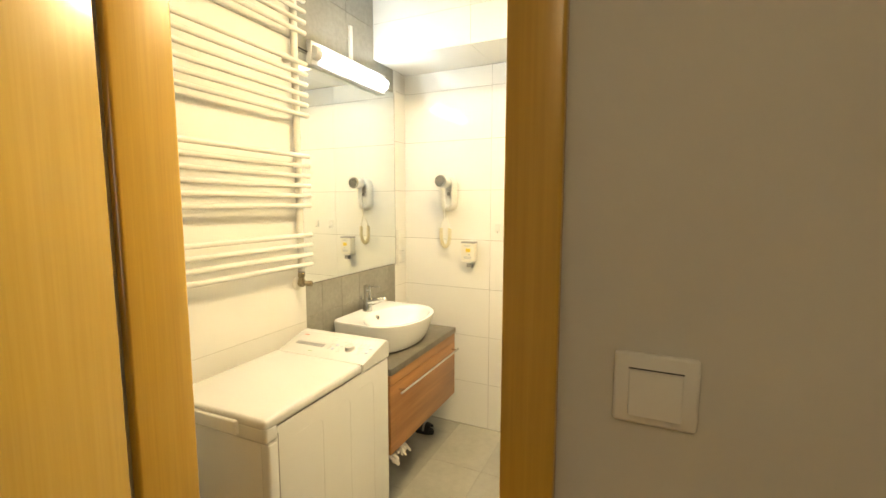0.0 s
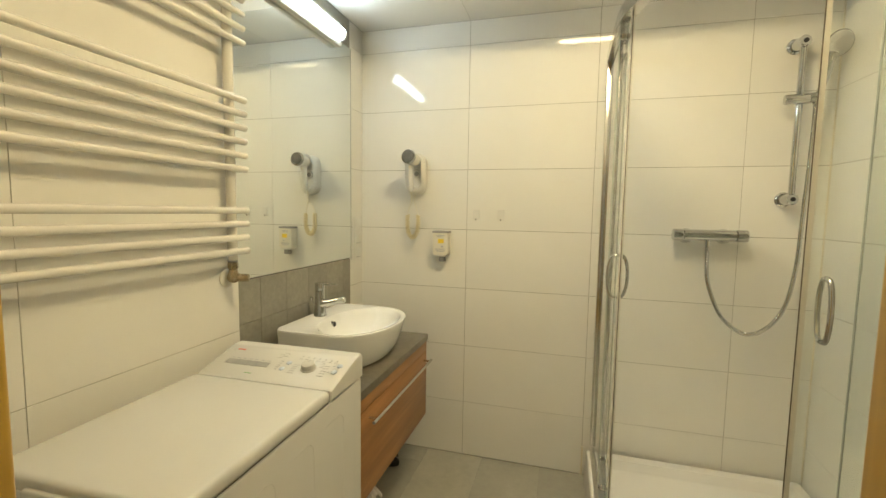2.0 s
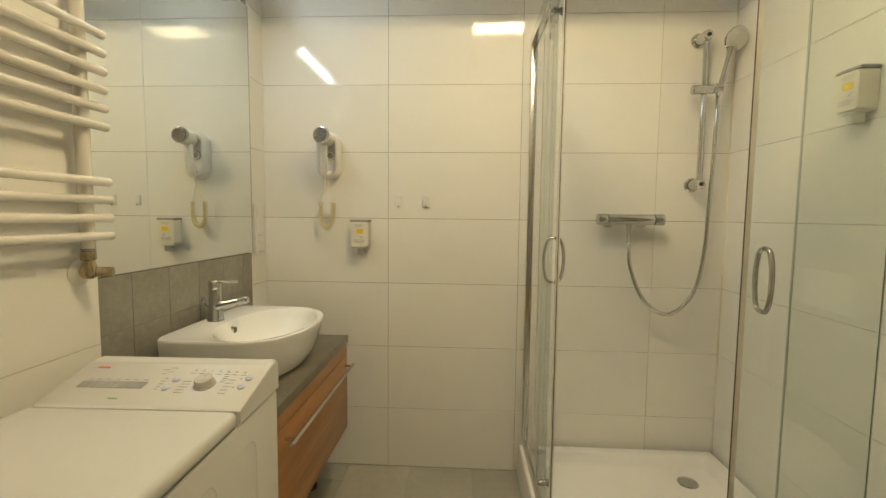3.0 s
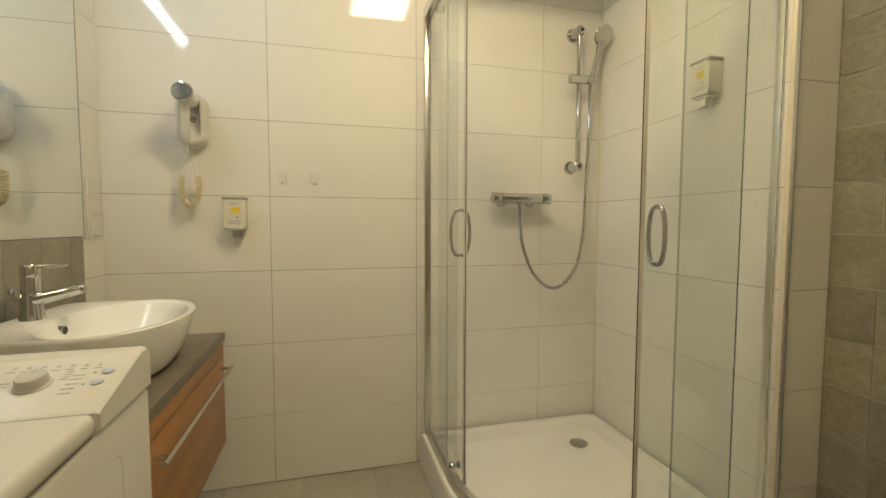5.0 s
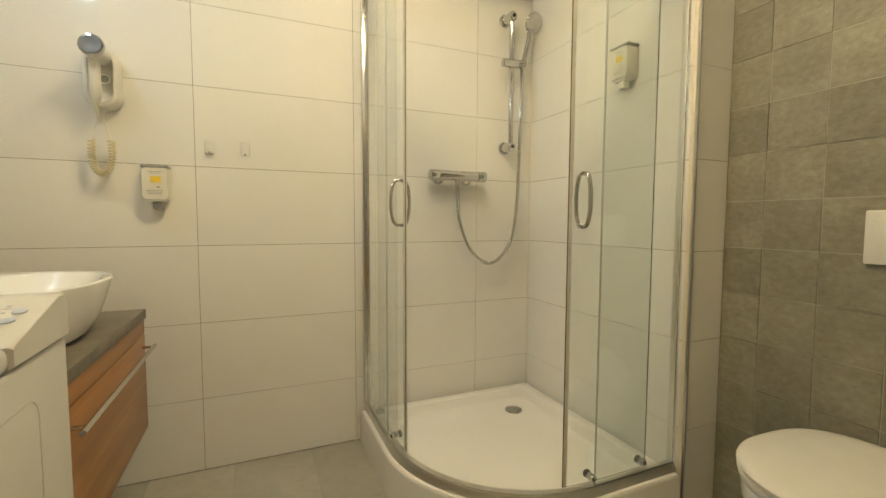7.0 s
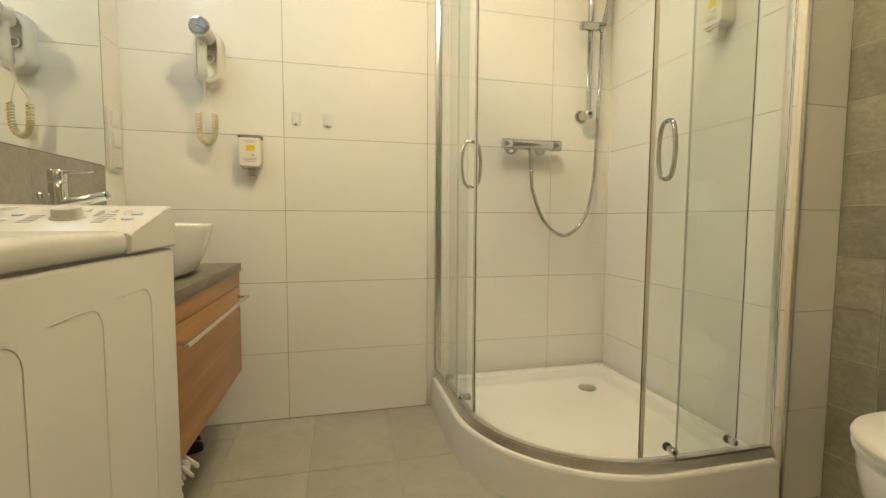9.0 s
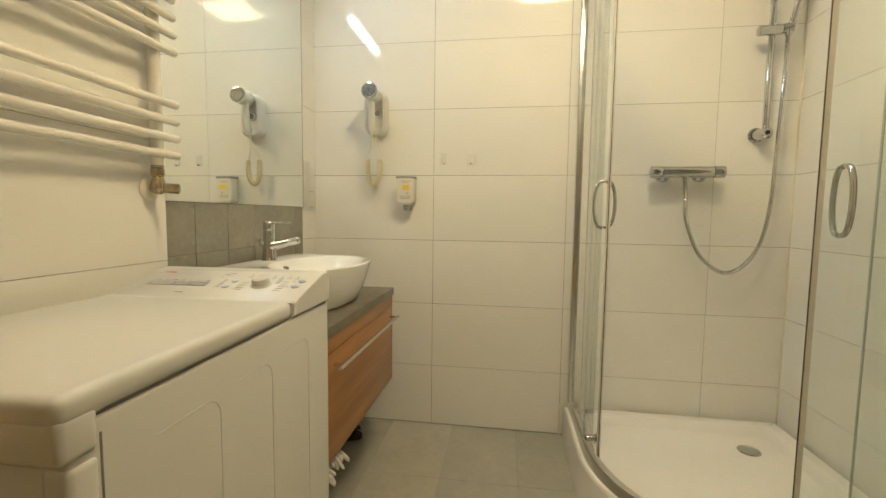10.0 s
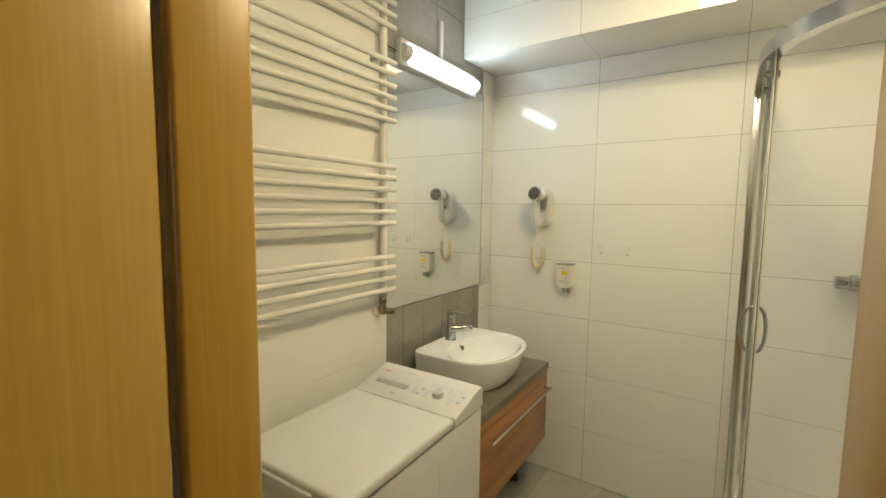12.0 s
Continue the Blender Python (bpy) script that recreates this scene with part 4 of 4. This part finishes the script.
part("cord", tube(spline([(HDX - 0.010, YB - 0.062, 1.370), (HDX - 0.024, CYY - 0.005, 1.345), (HDX - 0.036, CYY, 1.318), (HDX - 0.038, CYY, 1.300)], 6), 0.0022, 8), PLASTIC_CREAM, dryer)
part("cord", tube(spline([(HDX + 0.004, YB - 0.040, 1.415), (HDX + 0.001, YB - 0.048, 1.375), (HDX + 0.012, CYY, 1.335), (HDX + 0.020, CYY, 1.300)], 6), 0.0022, 8), PLASTIC_CREAM, dryer)
axis = spline([(HDX - 0.038, CYY, 1.302), (HDX - 0.038, CYY, 1.25), (HDX - 0.032, CYY, 1.205), (HDX - 0.010, CYY, 1.184), (HDX + 0.013, CYY, 1.205), (HDX + 0.021, CYY, 1.25), (HDX + 0.020, CYY, 1.300)], 72)
coil = []
for k, p in enumerate(axis[:-1]):
    d = (axis[k + 1] - p).normalized()
    n1 = d.cross(Vector((0, 1, 0))).normalized()
    a = 2 * math.pi * k / 16
    coil.append(p + 0.0095 * (math.cos(a) * n1 + math.sin(a) * Vector((0, 1, 0))))
part("coiled_cord", tube(coil, 0.0034, 6), CORD, dryer, "cream coiled cord")


def dispenser(name, at, label):
    """A wall soap dispenser, its back at at, facing -y; at names the middle of its upper edge."""
    x, y, z = at
    d = thing(name, (x, y, z - 0.17), label, "soap dispenser")
    part("bracket", box(x - 0.036, x + 0.036, y - 0.013, y - 0.0006, z - 0.128, z - 0.002, 0.003), PLASTIC_CREAM, d)
    rings = [rounded(x, z - 0.066, 0.041, 0.058, y - 0.004, 0.010), rounded(x, z - 0.066, 0.043, 0.060, y - 0.020, 0.012), rounded(x, z - 0.066, 0.043, 0.060, y - 0.050, 0.014), rounded(x, z - 0.066, 0.040, 0.057, y - 0.060, 0.014)]
    body = part("cartridge", loft(rings), PLASTIC_CREAM, d)
    part("cap", box(x - 0.044, x + 0.044, y - 0.061, y - 0.002, z - 0.009, z + 0.002, 0.003), GREY_PLASTIC, d, "grey top cap")
    part("label_patch", box(x - 0.012, x + 0.020, y - 0.0613, y - 0.0602, z - 0.062, z - 0.040), INK_YELLOW, body, "yellow label patch")
    for k, (w, dz) in enumerate(((0.046, 0.022), (0.030, 0.028), (0.052, 0.092), (0.050, 0.098), (0.042, 0.104))):
        part("print_line", box(x - w / 2, x + w / 2, y - 0.0612, y - 0.0602, z - dz - 0.0012, z - dz + 0.0012), INK, body)
    part("print_line", box(x + 0.006, x + 0.016, y - 0.0612, y - 0.0602, z - 0.082, z - 0.076), INK, body)
    part("pump", loft([rounded(x, z - 0.126, 0.030, 0.006, y - 0.055, 0.005), rounded(x, z - 0.126, 0.030, 0.006, y - 0.020, 0.005)]), PLASTIC, d)
    part("nozzle", loft([rounded(x + 0.004, z - 0.143, 0.014, 0.016, y - 0.048, 0.005), rounded(x + 0.004, z - 0.143, 0.016, 0.018, y - 0.018, 0.005)]), PLASTIC_CREAM if "inside" in label else GREY_PLASTIC, d, "push nozzle")
    return d


dispenser("soap_dispenser", (-0.928, YB, 1.220), "cream wall soap dispenser with a yellow label patch")
sd = dispenser("soap_dispenser", (0, 0, 0), "cream wall soap dispenser inside the shower")
sd.matrix_basis = pose(XR, 1.852, 1.690, 0, 0, -90) @ sd.matrix_basis

for x in (-0.752, -0.624):
    hk = thing("wall_hook", (x, YB, 1.275), "small white stick-on wall hook with a metal tip", "wall hook", "hooks on the back wall")
    part("pad", box(x - 0.017, x + 0.017, YB - 0.007, YB - 0.0006, 1.282, 1.334, 0.003), PLASTIC, hk)
    part("tip", tube(spline([(x, YB - 0.003, 1.288), (x, YB - 0.006, 1.283), (x, YB - 0.011, 1.282), (x, YB - 0.014, 1.288)], 5), [0.0028] * 15 + [0.002], 10), STEEL, hk, "metal hook tip")

sock = thing("wall_sockets", (XS, 2.41, 1.06), "three white sockets and switches in one upright frame", "wall socket")
part("frame", box(XS + 0.0006, XS + 0.010, 2.386, 2.468, 1.056, 1.288, 0.003), PLASTIC, sock)
for k, z in enumerate((1.096, 1.172, 1.248)):
    u = part("insert", box(XS + 0.0102, XS + 0.0145, 2.398, 2.456, z - 0.029, z + 0.029, 0.002), PLASTIC, sock)
    if k < 2:
        part("flap", box(XS + 0.0147, XS + 0.0185, 2.402, 2.452, z - 0.022, z + 0.020, 0.003), PLASTIC, u, "hinged white socket flap")
        part("slot", box(XS + 0.0147, XS + 0.0158, 2.402, 2.452, z - 0.0265, z - 0.0245), GREY_PLASTIC, u)

# edge profile and seams at the shower wall
tagged(part("trim", box(XR - 0.0015, XR + 0.0065, YP - 0.003, YP + 0.005, 0.002, HC - 0.001, 0.001, 1), ALU, None), "thin grey metal edge strip on the tiled corner", "edge trim", kind="structure")
tagged(part("trim", box(XR - 0.004, XR + 0.001, YP + 0.0055, YP + 0.021, 0.002, HC - 0.001, 0.0015, 2), SILICONE, None), "cream sealant bead beside the shower", "sealant", kind="structure")
tagged(part("trim", tube([(XR - 0.001, YB - 0.001, 0.146), (XR - 0.001, YB - 0.001, 2.30)], 0.004, 8), SILICONE, None), "cream sealant in the shower corner", "sealant", kind="structure")

# things kept under the cabinet
slipper = thing("slipper", (-1.165, 2.305, 0), "black slipper with a pale strap on the floor", "slipper")


def sole(f, z, n=24):
    return [(-1.165 + f * 0.075 * math.cos(a), 2.305 + f * (0.034 - 0.006 * math.cos(a)) * math.sin(a), z) for a in [2 * math.pi * k / n for k in range(n)]]


part("sole", loft([sole(0.95, 0.001), sole(1.0, 0.008), sole(1.0, 0.022), sole(0.95, 0.028)]), DARK_PLASTIC, slipper)
arc_ = [math.pi * k / 10 for k in range(11)]
part("upper", loft([[(x, 2.305 - 0.036 * math.cos(a), 0.026 + 0.050 * h_ * math.sin(a)) for a in arc_] + [(x, 2.305 - 0.032 * math.cos(a), 0.026 + 0.045 * h_ * math.sin(a)) for a in reversed(arc_)] for x, h_ in ((-1.16, 0.9), (-1.135, 0.9), (-1.11, 0.7))]), DARK_PLASTIC, slipper)
part("strap", loft([[(x, 2.305 - 0.039 * math.cos(a), 0.027 + 0.049 * math.sin(a)) for a in arc_] + [(x, 2.305 - 0.0365 * math.cos(a), 0.027 + 0.0465 * math.sin(a)) for a in reversed(arc_)] for x in (-1.155, -1.142)]), PAPER, slipper, "pale strap")

mop = thing("mop_head", (-1.0, 1.64, 0.31), "white string mop head hung under the cabinet", "mop")
part("block", box(-1.10, -0.985, 1.575, 1.74, 0.285, 0.3115, 0.006), PLASTIC, mop)
rnd = random.Random(5)
for k in range(14):
    y = 1.578 + 0.0115 * k
    dx, dy, dz = rnd.uniform(0.028, 0.052), rnd.uniform(-0.03, 0.03), rnd.uniform(-0.055, -0.012)
    p0, p1 = Vector((-0.995, y, 0.296)), Vector((-0.985 + dx, y + dy, 0.296 + dz))
    w_ = rnd.uniform(0.005, 0.008)
    mid = p0.lerp(p1, 0.5) + Vector((0, 0, 0.006))
    part("string", tube([p0, mid, p1, p1 + Vector((0.004, 0, -0.006))], [w_ * 0.7, w_, w_, w_ * 0.5], 6), PAPER, mop)


# ---- tiles, last ----
ZR = rows(0.002, HC)
tiling(wall_back, (0, YB, 0), (1, 0, 0), (0, 0, 1), cuts(XS - 0.004, XR, -0.802, 0.62), [z for z in ZR if z < 2.25] + [2.2805], CREAM)
LR = rows(0.002, HC, 0.312, -0.026)
tiling(wall_left, (XL, 0, 0), (0, 1, 0), (0, 0, 1), cuts(YD, YW, 0.895, 0.62), LR, CREAM)
tiling(wall_left, (0, YW, 0), (-1, 0, 0), (0, 0, 1), [-XL + 0.0005, -XS], LR, CREAM)
tiling(wall_mirror, (XF, 0, 0), (0, 1, 0), (0, 0, 1), cuts(YW, 2.3385, 1.955, 0.155), rows(0.002, 1.0690, 0.155, 0.1385), CEMENT, 0.002, name="cement_tile")
tiling(wall_mirror, (XS, 0, 0), (0, 1, 0), (0, 0, 1), cuts(YW, 2.3625, 1.90, 0.62), [2.138, 2.45, HC], CEMENT, 0.002, name="cement_tile")
tiling(wall_mirror, (XS, 0, 0), (0, 1, 0), (0, 0, 1), [2.3635, YB], [z for z in ZR if z < 2.25] + [2.2805], CREAM)
tiling(wall_shower, (XR, 0, 0), (0, -1, 0), (0, 0, 1), cuts(-YB, -YP, -YB + 0.31, 0.62)[:1] + [-YP], ZR, CREAM)
tiling(wall_shower, (0, YP, 0), (1, 0, 0), (0, 0, 1), [XR, XG], ZR, CREAM)
tiling(boxing, (0, 2.148, 0), (1, 0, 0), (0, 0, 1), cuts(XS, XR, -0.802, 0.62), [2.280, 2.4715, HC - 0.001], CREAM)
tiling(boxing, (0, 0, 2.280), (1, 0, 0), (0, -1, 0), cuts(XS, XR, -0.802, 0.62), [-YB, -2.148], CREAM)
tiling(wall_niche, (XG, 0, 0), (0, -1, 0), (0, 0, 1), sorted(-y for y in cuts(YD, YP, 1.435, 0.156)), rows(0.002, HC, 0.156, -0.003), SLATE, 0.003, name="slate_tile", uneven=0.0016)
cols = cuts(-1.355, XG, -0.69, 0.305)
for k in range(len(cols) - 1):
    shift = 2.07 if abs(cols[k] + 0.69) < 0.01 or k % 2 == 0 else 1.765
    tiling(floor, (0, 0, 0), (1, 0, 0), (0, 1, 0), cols[k:k + 2], cuts(0.481, YB, shift, 0.61), FLOOR_TILE, 0.0016, name="floor_tile")
